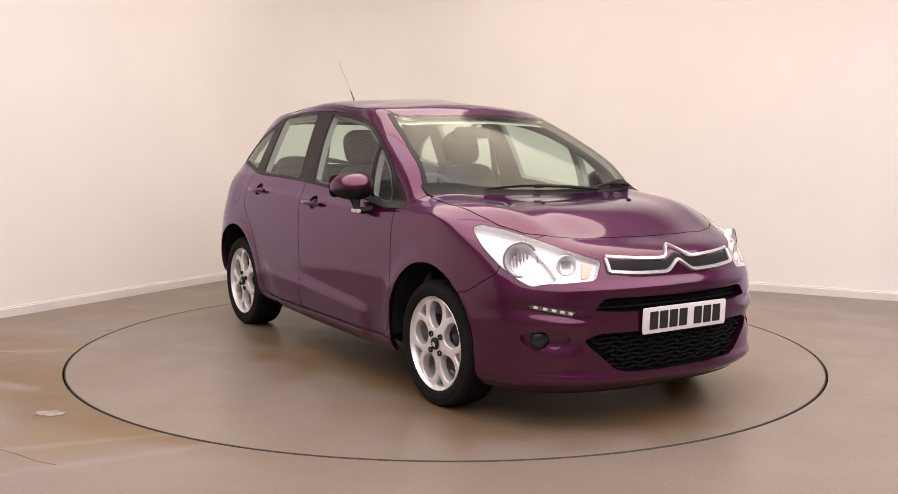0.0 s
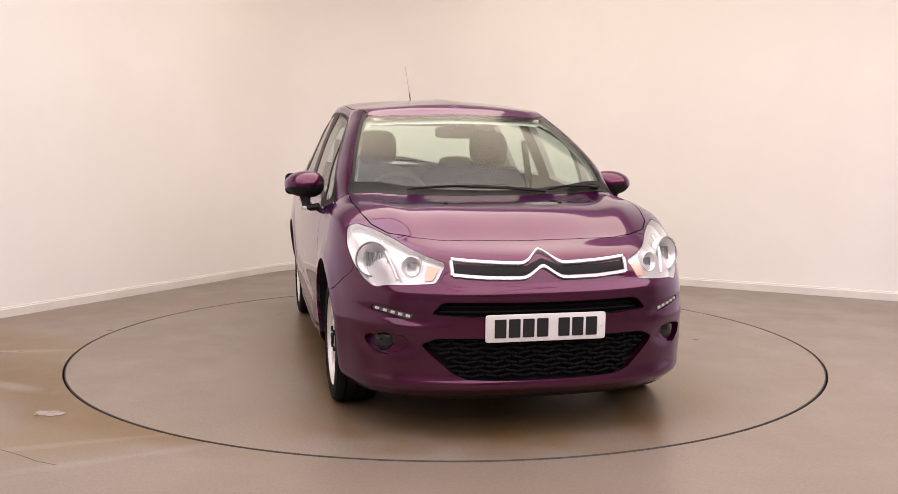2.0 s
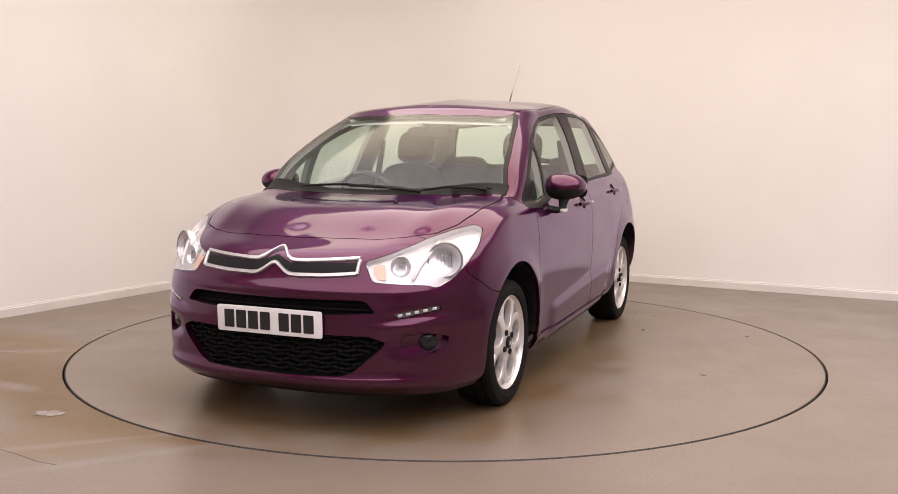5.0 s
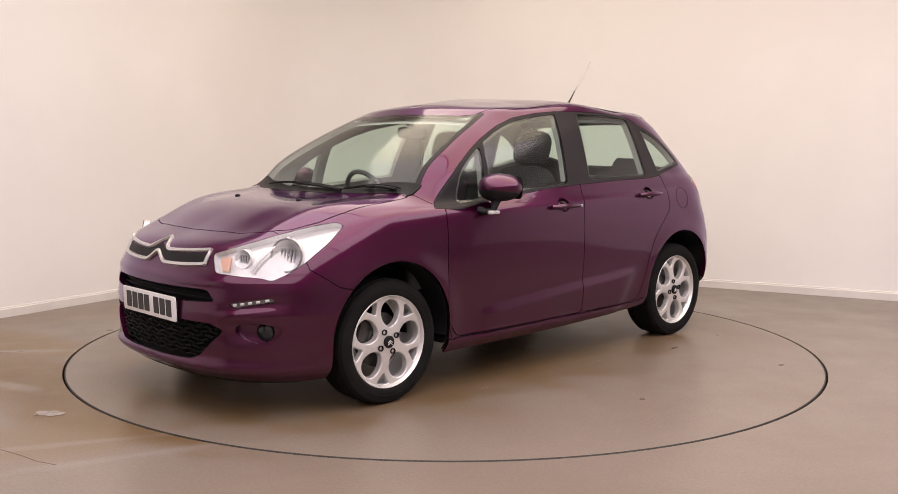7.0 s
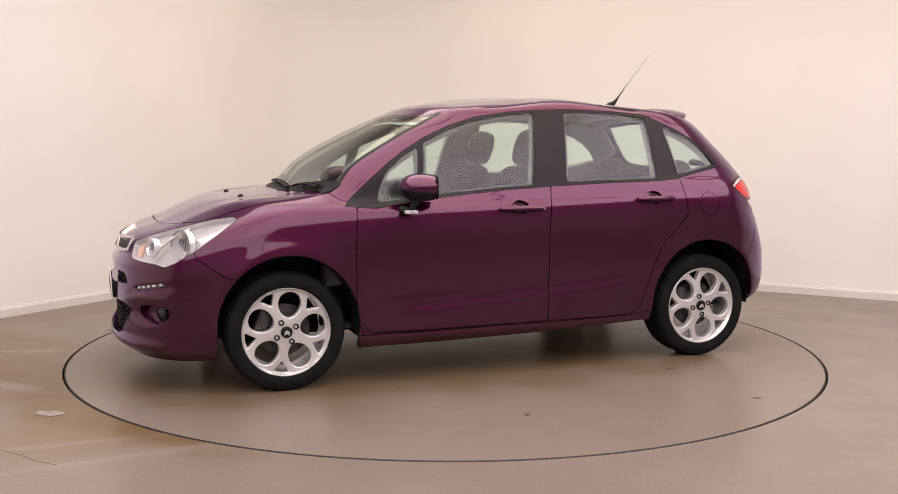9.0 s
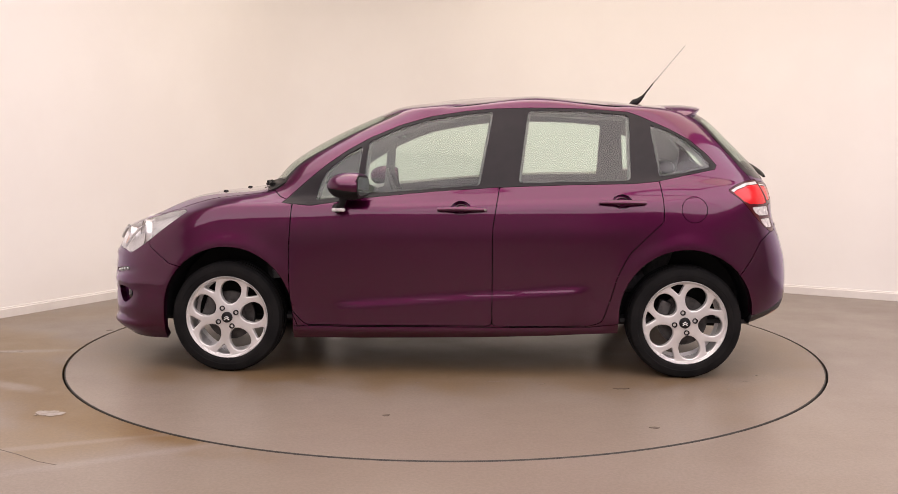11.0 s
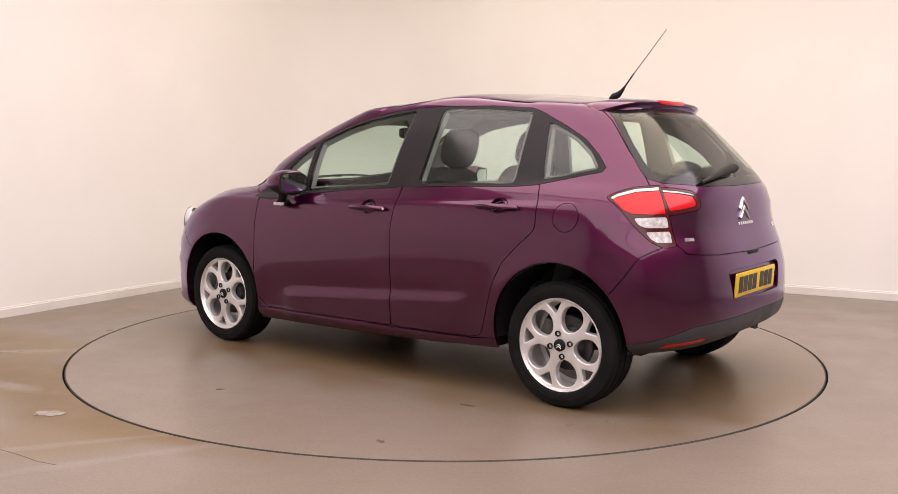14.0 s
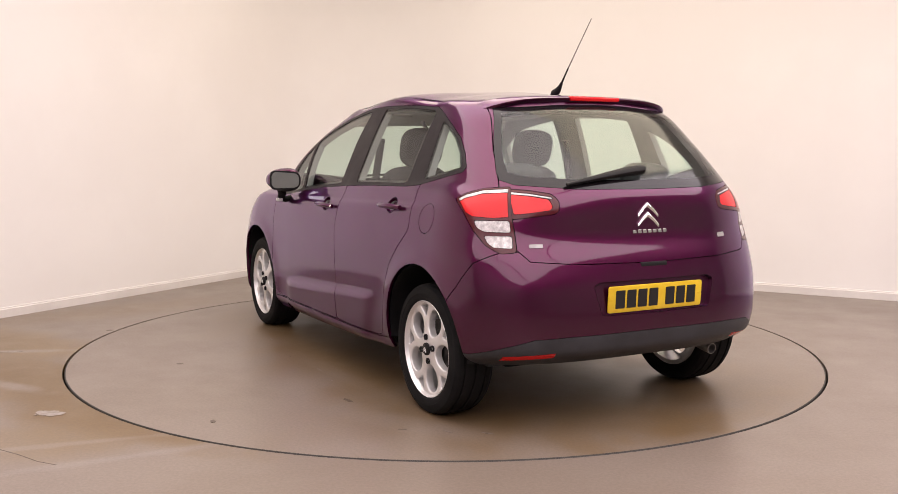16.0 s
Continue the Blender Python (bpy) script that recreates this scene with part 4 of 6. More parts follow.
def build_car():
    car = new("car")
    tagged(car, "purple metallic five-door hatchback with silver alloy wheels", "car")
    sk = Skin()
    cut_body(sk)
    sk.panel("bonnet", ["bonnet"], PAINT, car, gap=0.004)
    sk.panel("scuttle", ["cowl"], BLACK_PLASTIC, car, "black plastic scuttle panel", gap=0.001)
    bumper = sk.panel("front_bumper", ["front_bumper"], PAINT, car, depth=0.035, gap=0.0014)
    sk.panel("bumper_lip", ["bumper_lip"], BLACK_PLASTIC, bumper, "black plastic lip", gap=0.0)
    sk.panel("roof", ["roof"], PAINT, car)
    tailgate = sk.panel("tailgate", ["tailgate"], PAINT, car)
    rear = sk.panel("rear_bumper", ["rear_bumper"], PAINT, car, depth=0.035, gap=0.0016)
    sk.panel("plate_recess", ["plate_recess"], PAINT, rear, sink=0.022, gap=0.0, depth=-0.022)
    sk.panel("bumper_valance", ["bumper_valance"], GREY_PLASTIC, rear, "dark grey plastic valance", gap=0.001)
    sk.panel("windscreen", ["windscreen"], GLASS, car, "clear tinted windscreen", gap=0.0, flange=False)
    for low, high in ((0.9, 1.2), (1.2, 1.5)):
        for s in (1, -1):
            sk.panel("windscreen_band", ["windscreen_surround"], BLACK_TRIM, car, "black glass edge band", side=s, gap=0.0, keep=lambda c: low < c.z <= high)
    sk.panel("rear_window_band", ["rear_window_surround"], GLOSS_BLACK, tailgate, "black glass edge band", gap=0.0)
    sk.panel("rear_window", ["rear_window"], GLASS, tailgate, "tinted rear window", gap=0.0, flange=False)
    doors = {}
    for s in (1, -1):
        sk.panel("side_frame", [""], PAINT, car, side=s)
        sk.panel("front_wing", ["fender"], PAINT, car, side=s)
        fd = sk.panel("front_door", ["front_door"], PAINT, car, side=s)
        rd = sk.panel("rear_door", ["rear_door"], PAINT, car, side=s)
        doors[s] = fd, rd
        sk.panel("handle_cup", ["handle_cup"], PAINT, fd, "round hollow behind the handle", side=s, sink=0.018, gap=0.0, depth=-0.018, keep=lambda c: c.x > -0.5)
        sk.panel("handle_cup", ["handle_cup"], PAINT, rd, "round hollow behind the handle", side=s, sink=0.018, gap=0.0, depth=-0.018, keep=lambda c: c.x < -0.5)
        sk.panel("sill", ["sill"], PAINT, car, side=s)
        sk.panel("filler_flap" if s > 0 else "side_cap", ["filler_flap"], PAINT, car, side=s, gap=0.001 if s > 0 else 0.0)
        sk.panel("window_surround", ["window_surround"], BLACK_TRIM, car, "satin black window surround and pillars", side=s, gap=0.0005)
        sk.panel("corner_window", ["corner_pane"], GLASS, fd, "tinted glass", side=s, sink=0.003, gap=0.0, flange=False)
        sk.panel("door_window", ["front_pane"], GLASS, fd, "tinted glass", side=s, sink=0.003, gap=0.0, flange=False)
        sk.panel("door_window", ["rear_pane"], GLASS, rd, "tinted glass", side=s, sink=0.003, gap=0.0, flange=False)
        sk.panel("quarter_window", ["quarter_pane"], GLASS, car, "tinted glass", side=s, sink=0.002, gap=0.0, flange=False)
        lamp = sk.panel("headlamp", ["headlamp", "lamp_turn"], LAMP_BEZEL, car, "headlamp with a clear lens and silver inside", side=s, sink=0.030, gap=0.001, depth=-0.029)
        sk.panel("lens", ["headlamp", "lamp_turn"], LENS, lamp, "clear lens", side=s, gap=0.001, flange=False)
        sk.panel("turn_signal", ["lamp_turn"], AMBER, lamp, "pale amber turn signal", side=s, gap=0.002, sink=0.020, depth=0.008)
        tail = sk.panel("tail_lamp", ["tail_lamp"], TAIL_DARK, car, "dark red tail lamp housing", side=s, gap=0.001)
        sk.panel("brake_lens", ["lamp_red"], RED_LENS, tail, "bright red lens", side=s, gap=0.001, sink=0.0015)
        sk.panel("lamp_strip", ["lamp_white"], WHITE_LENS, tail, "pale strip", side=s, gap=0.001, sink=0.0015)
        sk.panel("reversing_lens", ["lamp_reverse"], WHITE_LENS, tail, "pale clear lens", side=s, gap=0.001, sink=0.002)
        sk.panel("signal_lens", ["lamp_signal"], WHITE_LENS, tail, "pale clear lens", side=s, gap=0.001, sink=0.002)
        inner = sk.panel("inner_tail_lamp", ["gate_lamp"], TAIL_DARK, tailgate, "dark red tail lamp housing", side=s, gap=0.001)
        sk.panel("fog_lens", ["gate_lamp_red"], RED_LENS, inner, "bright red lens", side=s, gap=0.001, sink=0.0015)
        sk.panel("lamp_strip", ["gate_lamp_white"], WHITE_LENS, inner, "pale strip", side=s, gap=0.001, sink=0.0015)
        sk.panel("reflector_strip", ["bumper_reflector"], RED_LENS, rear, "red reflector", side=s, gap=0.001)
        sk.panel("fog_recess", ["fog_recess"], PAINT, bumper, side=s, gap=0.0, sink=0.030, depth=-0.030)
        sk.panel("day_lamp", ["day_lamp"], DAY_LAMP, bumper, "slim row of small clear day lamps", side=s, gap=0.001, sink=0.006)
        # door cards and pillars inside the windows
        sk.panel("cabin_lining", ["", "window_surround", "front_door", "rear_door", "filler_flap"], LINING, car, "grey cabin lining", side=s, sink=0.040, gap=-0.014, depth=-0.034,
                 keep=lambda c: -1.45 < c.x < 0.95 and c.z > 0.42 and min(math.hypot(c.x + AXLE, c.z - 0.345), math.hypot(c.x - AXLE, c.z - 0.335)) > 0.43)
    solid = [n for n in [""] + list(sk.names) if n not in ("windscreen", "rear_window", "corner_pane", "front_pane", "rear_pane", "quarter_pane", "arch_hole", "headlamp", "lamp_turn",
                                                             "upper_slot", "lower_grille", "fog_recess", "plate_recess")]
    sk.panel("inner_shell", solid, BLACK_PLASTIC, car, "black inner structure", sink=0.024, gap=0.0, flange=False)
    sk.panel("upper_grille_backing", ["upper_slot"], GRILLE_BLACK, bumper, "black slot", sink=0.05, gap=-0.01, depth=-0.05)
    sk.panel("lower_grille_backing", ["lower_grille"], GRILLE_BLACK, bumper, "black mesh grille", sink=0.05, gap=-0.01, depth=-0.05)
    sk.panel("headlining", ["roof", "windscreen_surround"], HEADLINING, car, "pale headlining", sink=0.042, gap=-0.03, flange=False, keep=lambda c: c.z > 1.38)
    return car, sk, doors, bumper, rear, tailgate


CAR, SKIN, DOORS, FRONT_BUMPER, REAR_BUMPER, TAILGATE = build_car()
PROBE = Probe(SKIN)


# ---- wheels ----
TYRE_R, RIM_R, HUB_Y, HUB_Z = 0.303, 0.222, 0.815, 0.300


def loop(bm, pts, y):
    vs = [bm.verts.new((x, y, z)) for x, z in pts]
    return vs, [bm.edges.new((vs[i], vs[(i + 1) % len(vs)])) for i in range(len(vs))]


def polar(r, a):
    return r * math.cos(radians(a)), r * math.sin(radians(a))


def wheel_face(turn):
    """Five forked spokes: five round windows and five small three-sided ones near the rim."""
    bm = bmesh.new()
    edges = []
    outer = [polar(RIM_R - 0.006, 360 * k / 90) for k in range(90)]
    edges += loop(bm, outer, 0)[1]
    holes = []
    for i in range(5):
        a = turn + 72 * i
        c = polar(0.137, a)
        n = 26
        pts = []
        for k in range(n):
            t = 2 * math.pi * k / n
            # a drop: wider towards the rim
            along, across = 0.0645 * math.cos(t), (0.0565 + 0.007 * math.cos(t)) * math.sin(t)
            ca, sa = math.cos(radians(a)), math.sin(radians(a))
            pts.append((c[0] + along * ca - across * sa, c[1] + along * sa + across * ca))
        holes.append(pts)
        b = a + 36
        tri = round_corners([polar(0.150, b), polar(0.2045, b + 11), polar(0.2085, b), polar(0.2045, b - 11)], 0.008)
        holes.append(tri)
    for pts in holes:
        edges += loop(bm, pts, 0)[1]
    bmesh.ops.triangle_fill(bm, use_beauty=True, use_dissolve=False, edges=edges)
    # drop what filled the windows
    for f in list(bm.faces):
        c = f.calc_center_median()
        for pts in holes:
            inside, j = False, len(pts) - 1
            for i in range(len(pts)):
                if (pts[i][1] > c.z) != (pts[j][1] > c.z) and c.x < (pts[j][0] - pts[i][0]) * (c.z - pts[i][1]) / (pts[j][1] - pts[i][1]) + pts[i][0]:
                    inside = not inside
                j = i
            if inside:
                bm.faces.remove(f)
                break
    bmesh.ops.subdivide_edges(bm, edges=[e for e in bm.edges if e.calc_length() > 0.03 and len(e.link_faces) == 2], cuts=1)
    bmesh.ops.triangulate(bm, faces=bm.faces)
    rim_edges = [e for e in bm.edges if len(e.link_faces) == 1]
    k = bmesh.ops.extrude_face_region(bm, geom=list(bm.faces))
    back = {v for v in k["geom"] if isinstance(v, bmesh.types.BMVert)}
    for v in back:
        v.co.y -= 0.035
    bmesh.ops.bevel(bm, geom=[e for e in rim_edges if e.is_valid and not any(v in back for v in e.verts)], offset=0.006, segments=3, affect="EDGES", profile=0.55)
    for v in bm.verts:      # dished towards the hub
        r = math.hypot(v.co.x, v.co.z)
        v.co.y += -0.020 + 0.016 * math.cos(min(r / RIM_R, 1) * math.pi * 0.5) ** 2 + 0.010 * (r / RIM_R) ** 3
    return bm


def wheel(name, x, side, turn):
    """side 1: the car's left. The wheel's parts are built for the left and turned about for the right."""
    bm = bmesh.new()
    lathe(bm, [(-0.175, 0.200), (-0.170, RIM_R), (-0.150, RIM_R - 0.004), (-0.03, RIM_R - 0.016), (-0.008, RIM_R - 0.010), (0.0, RIM_R - 0.002), (0.004, RIM_R), (0.001, RIM_R + 0.003), (-0.172, RIM_R + 0.003)], 72, "y", closed=True)
    hub = part(name, bm, ALLOY, CAR, "silver five-spoke alloy wheel with a black tyre")
    hub.matrix_local = pose(x, HUB_Y * side, HUB_Z, 0, 0, 0 if side > 0 else 180)
    bm = bmesh.new()
    prof = [(-0.168, RIM_R - 0.002), (-0.186, RIM_R + 0.012), (-0.193, 0.262), (-0.187, 0.288), (-0.170, 0.299), (-0.148, TYRE_R - 0.001), (-0.146, 0.2945), (-0.138, 0.2945), (-0.136, TYRE_R),
            (-0.096, TYRE_R), (-0.094, 0.2945), (-0.085, 0.2945), (-0.083, TYRE_R), (-0.042, TYRE_R), (-0.040, 0.2945), (-0.032, 0.2945), (-0.030, TYRE_R - 0.001),
            (-0.010, 0.299), (0.006, 0.288), (0.013, 0.262), (0.013, 0.256), (0.0115, 0.254), (0.012, 0.245), (0.008, RIM_R + 0.010), (-0.004, RIM_R - 0.002)]
    lathe(bm, prof, 96, "y")
    part("tyre", bm, RUBBER, hub, "black rubber tyre", angle=25)
    part("rim", wheel_face(turn), ALLOY, hub, "silver alloy spokes", angle=35)
    bm = bmesh.new()
    lathe(bm, [(-0.012, 0.0005), (-0.012, 0.030), (0.004, 0.029), (0.007, 0.025), (0.008, 0.0005)], 32, "y")
    cap = part("centre_cap", bm, BLACK_PLASTIC, hub, "black centre cap")
    for dz in (0.004, -0.006):
        bm = bmesh.new()
        tube(bm, [(-0.013, 0.0085, dz - 0.007), (0, 0.009, dz + 0.003), (0.013, 0.0085, dz - 0.007)], 0.0026, 6)
        part("emblem", bm, ALLOY, cap, "small silver chevron")
    for k in range(4):
        bx, bz = polar(0.055, 36 + 90 * k + turn)
        bm = bmesh.new()
        lathe(bm, [(-0.02, 0.0145), (-0.001, 0.0145), (0.0, 0.013), (-0.004, 0.009), (-0.014, 0.007), (-0.014, 0.0005)], 12, "y")
        bolt = part("wheel_bolt", bm, BLACK_PLASTIC, hub, "dark bolt in its hole")
        bolt.location = (bx, 0.002, bz)
    bm = bmesh.new()
    lathe(bm, [(-0.10, 0.0005), (-0.10, 0.133), (-0.078, 0.133), (-0.078, 0.085), (-0.060, 0.070), (-0.055, 0.0005)], 48, "y")
    part("brake_disc", bm, WORN_IRON, hub, "worn steel brake disc")
    bm = bmesh.new()
    box(bm, -0.07, 0.07, -0.12, -0.055, 0.085, 0.150, 0.012, pose(0, 0, 0, 0, 70, 0))
    part("brake_caliper", bm, WORN_IRON, hub, "grey brake caliper")
    return hub


wheel("wheel", AXLE, 1, 26)
wheel("wheel", -AXLE, 1, 42)
wheel("wheel", AXLE, -1, 12)
wheel("wheel", -AXLE, -1, 30)


# ---- under the body: wheel housings, floor, exhaust ----
def housing(cx, cz, r, s):
    bm = bmesh.new()
    n, rows = 30, []
    for k in range(n + 1):
        a = radians(-8 + 196 * k / n)
        c, d = cx + (r - 0.003) * math.cos(a), cz + (r - 0.003) * math.sin(a)
        edge = PROBE.flank(cx + (r + 0.012) * math.cos(a), max(d, 0.34))[0].y - 0.016
        rows.append([bm.verts.new((c, s * edge, max(d, 0.25))), bm.verts.new((c, s * 0.56, max(d, 0.25)))])
    for a, b in zip(rows, rows[1:]):
        bm.faces.new((a[0], b[0], b[1], a[1]))
    bm.faces.new([r_[1] for r_ in rows])
    return bm


for s in (1, -1):
    part("wheel_housing", housing(AXLE - 0.012, 0.335, ARCH_F, s), BLACK_PLASTIC, CAR, "black wheel arch liner")
    part("wheel_housing", housing(-AXLE + 0.003, 0.345, ARCH_R, s), BLACK_PLASTIC, CAR, "black wheel arch liner")
bm = bmesh.new()
box(bm, -1.50, 1.70, -0.55, 0.55, 0.235, 0.29, 0.02)
box(bm, -0.84, 0.84, -0.765, 0.765, 0.225, 0.275, 0.02)
part("underbody", bm, BLACK_PLASTIC, CAR, "dark underside", smooth=False)
for x in (AXLE, -AXLE):
    bm = bmesh.new()
    tube(bm, [(x, -0.72, 0.285), (x, -0.3, 0.24), (x, 0.3, 0.24), (x, 0.72, 0.285)], 0.035, 10)
    part("axle_beam", bm, STEEL, CAR, "dark steel axle beam")
bm = bmesh.new()
lathe(bm, [(-0.16, 0.024), (0, 0.027), (0.0, 0.023), (-0.14, 0.021)], 20, "x", closed=True)
pipe = part("exhaust_pipe", bm, STEEL, CAR, "dull steel exhaust tip")
pipe.matrix_local = pose(-1.70, -0.50, 0.262, 0, 8, 180)


# ---- nose ----
def strip_on_nose(bm, line, width, lift, thick, back=0.02):
    """A bar that lies on the nose along line, a list of (y, z)."""
    rings = []
    for y, z, w in [(y, z, width) for y, z in line]:
        p = PROBE.nose(y, z)
        n = (PROBE.nose(y, z + 0.01) - PROBE.nose(y, z - 0.01)).normalized()
        out = Vector((n.z, 0, -n.x))
        h, t = w / 2, thick
        rings.append([bm.verts.new(p + n * a + out * b) for a, b in ((-h, -back), (-h, lift + t * 0.5), (-h * 0.7, lift + t), (h * 0.7, lift + t), (h, lift + t * 0.5), (h, -back))])
    for a, b in zip(rings, rings[1:]):
        for k in range(6):
            bm.faces.new((a[k], a[(k + 1) % 6], b[(k + 1) % 6], b[k]))
    bm.faces.new(rings[0])
    bm.faces.new(list(reversed(rings[-1])))
    return bm


def chevron_line(z_mid, z_side, z_end, rise):
    """Across the nose: a bar that rises to a point in the middle."""
    half = [(0.0, z_mid + rise), (0.012, z_mid + rise - 0.003), (0.060, z_mid + rise * 0.25), (0.082, z_mid + 0.002), (0.105, z_mid), (0.16, (z_mid * 2 + z_side) / 3), (0.24, z_side), (0.32, (z_side + z_end) / 2), (0.385, z_end)]
    return [(-y, z) for y, z in reversed(half[1:])] + half


part("badge_bar", strip_on_nose(bmesh.new(), chevron_line(0.738, 0.743, 0.753, 0.046), 0.0175, 0.004, 0.011), SATIN, FRONT_BUMPER, "polished chrome grille bar with a raised chevron")
part("badge_bar", strip_on_nose(bmesh.new(), chevron_line(0.680, 0.682, 0.693, 0.046), 0.0185, 0.004, 0.011), SATIN, FRONT_BUMPER, "polished chrome grille bar with a raised chevron")
part("grille_insert", strip_on_nose(bmesh.new(), [(y, 0.709 + 0.02 * abs(y) ** 2 * 4 + max(0, 0.034 - abs(y) * 0.45)) for y in np.linspace(-0.375, 0.375, 31)], 0.042, 0.001, 0.003), BLACK_PLASTIC, FRONT_BUMPER, "dark ribbed grille insert")
for s in (1, -1):
    bm = bmesh.new()
    tube(bm, [PROBE.nose(s * 0.386, z) + Vector((0.008, 0, 0)) for z in (0.694, 0.708, 0.722, 0.736, 0.751)], 0.009, 8)
    part("badge_bar_end", bm, SATIN, FRONT_BUMPER, "polished chrome bar end")

# the mesh of the lower grille: slanting short slats in rows
SLAT = bmesh.new()
box(SLAT, -0.006, 0.006, -0.026, 0.026, -0.005, 0.005, 0.0025)
slat_mesh = bpy.data.meshes.new("grille_slat")
SLAT.to_mesh(slat_mesh)
SLAT.free()
slat_mesh.materials.append(GRILLE_BLACK)
for row in range(9):
    z = 0.272 + 0.0195 * row
    reach = 0.36 + (z - 0.272) * 0.95
    for k in range(-10, 11):
        y = 0.056 * (k + 0.5 * (row % 2))
        if abs(y) < min(reach, 0.485):
            p = PROBE.nose(y, z)
            ob = new("grille_slat", slat_mesh)
            ob.parent = FRONT_BUMPER
            q = PROBE.nose(y + 0.02, z) - PROBE.nose(y - 0.02, z)
            ob.matrix_local = pose(p.x - 0.028, y, z, 12 if (k + row) % 2 else -12, 0, math.degrees(math.atan2(q.y, q.x)) - 90)
for z in (0.540, 0.562):
    bm = bmesh.new()
    tube(bm, [PROBE.nose(y, z) - Vector((0.035, 0, 0)) for y in np.linspace(-0.44, 0.44, 15)], 0.0045, 6)
    part("slot_bar", bm, GRILLE_BLACK, FRONT_BUMPER, "thin black grille bar")

# the small lamps of the day lamp strips
for s in (1, -1):
    strip = [o for o in FRONT_BUMPER.children if o.name.split(".")[0] == "day_lamp"][0 if s > 0 else 1]
    for k in range(5):
        y = 0.566 + 0.029 * k
        z = 0.5235 + (y - 0.566) * 0.20
        bm = bmesh.new()
        box(bm, -0.004, 0.004, -0.010, 0.010, -0.006, 0.006, 0.003)
        o = part("day_lamp_bulb", bm, REFLECTOR, strip, "small bright lamp")
        o.matrix_local = pose(PROBE.nose(y, z).x - 0.004, s * y, z, s * 11, 0, s * 30)

# fog lamps
for s in (1, -1):
    p = PROBE.nose(s * 0.655, 0.402)
    bm = bmesh.new()
    lathe(bm, [(-0.06, 0.0005), (-0.06, 0.046), (-0.010, 0.046), (-0.008, 0.042), (-0.004, 0.036), (0.002, 0.020), (0.004, 0.0005)], 28, "x")
    fog = part("fog_lamp", bm, FOG_LENS, FRONT_BUMPER, "round dark fog lamp")
    fog.matrix_local = pose(p.x - 0.018, s * 0.650, 0.402, 0, 0, s * 22)


# number plate with plain bars for its characters
def number_plate(name, parent, mat, label, m, w=0.526, h=0.116):
    """Lies in y, z; its face looks along x."""
    bm = bmesh.new()
    prism(bm, round_corners([(-w / 2, -h / 2), (w / 2, -h / 2), (w / 2, h / 2), (-w / 2, h / 2)], 0.012), 0.006, None, 0.0015)
    plate = part(name, bm, mat, parent, label)
    plate.matrix_local = m
    x = -0.2245
    for k in range(7):
        bm = bmesh.new()
        prism(bm, round_corners([(x, -0.0395), (x + 0.050, -0.0395), (x + 0.050, 0.0395), (x, 0.0395)], 0.004), 0.0016)
        bar = part("plate_bar", bm, INK, plate, "plain black bar", smooth=False)
        bar.location = (0, 0, 0.0062)
        x += 0.061 + (0.033 if k == 3 else 0)
    for sx in (-0.246, 0.246):
        bm = bmesh.new()
        lathe(bm, [(0, 0.005), (0.0015, 0.0045), (0.002, 0.0005)], 12, "z")
        screw = part("plate_screw", bm, mat, plate, "small plate screw cap")
        screw.location = (sx, 0, 0.0065)
    return plate


FACE_X = Matrix(((0, 0, 1, 0), (1, 0, 0, 0), (0, 1, 0, 0), (0, 0, 0, 1)))
px = PROBE.nose(0.0, 0.474).x
number_plate("number_plate", FRONT_BUMPER, PLATE_WHITE, "white front number plate", Matrix.Translation((px + 0.004, 0, 0.479)) @ pose(0, 0, 0, 0, 2, 0) @ FACE_X)
bm = bmesh.new()
box(bm, px - 0.05, px + 0.003, -0.25, 0.25, 0.43, 0.515, 0.01)
part("plate_holder", bm, BLACK_PLASTIC, FRONT_BUMPER, "black plate holder")
tx = PROBE.tail(0.0, 0.58).x
number_plate("number_plate", REAR_BUMPER, PLATE_YELLOW, "yellow rear number plate", Matrix.Translation((tx + 0.016, 0, 0.578)) @ pose(0, 0, 0, 0, 0, 180) @ pose(0, 0, 0, 0, 3, 0) @ FACE_X)

# bonnet washer nozzles
for s in (1, -1):
    p, n = PROBE.above(1.372, s * 0.285)
    bm = bmesh.new()
    bmesh.ops.create_uvsphere(bm, u_segments=12, v_segments=8, radius=1, matrix=Matrix.Translation(p) @ Matrix.Diagonal((0.016, 0.012, 0.010, 1)))
    part("washer_nozzle", bm, BLACK_PLASTIC, CAR, "small black washer nozzle")


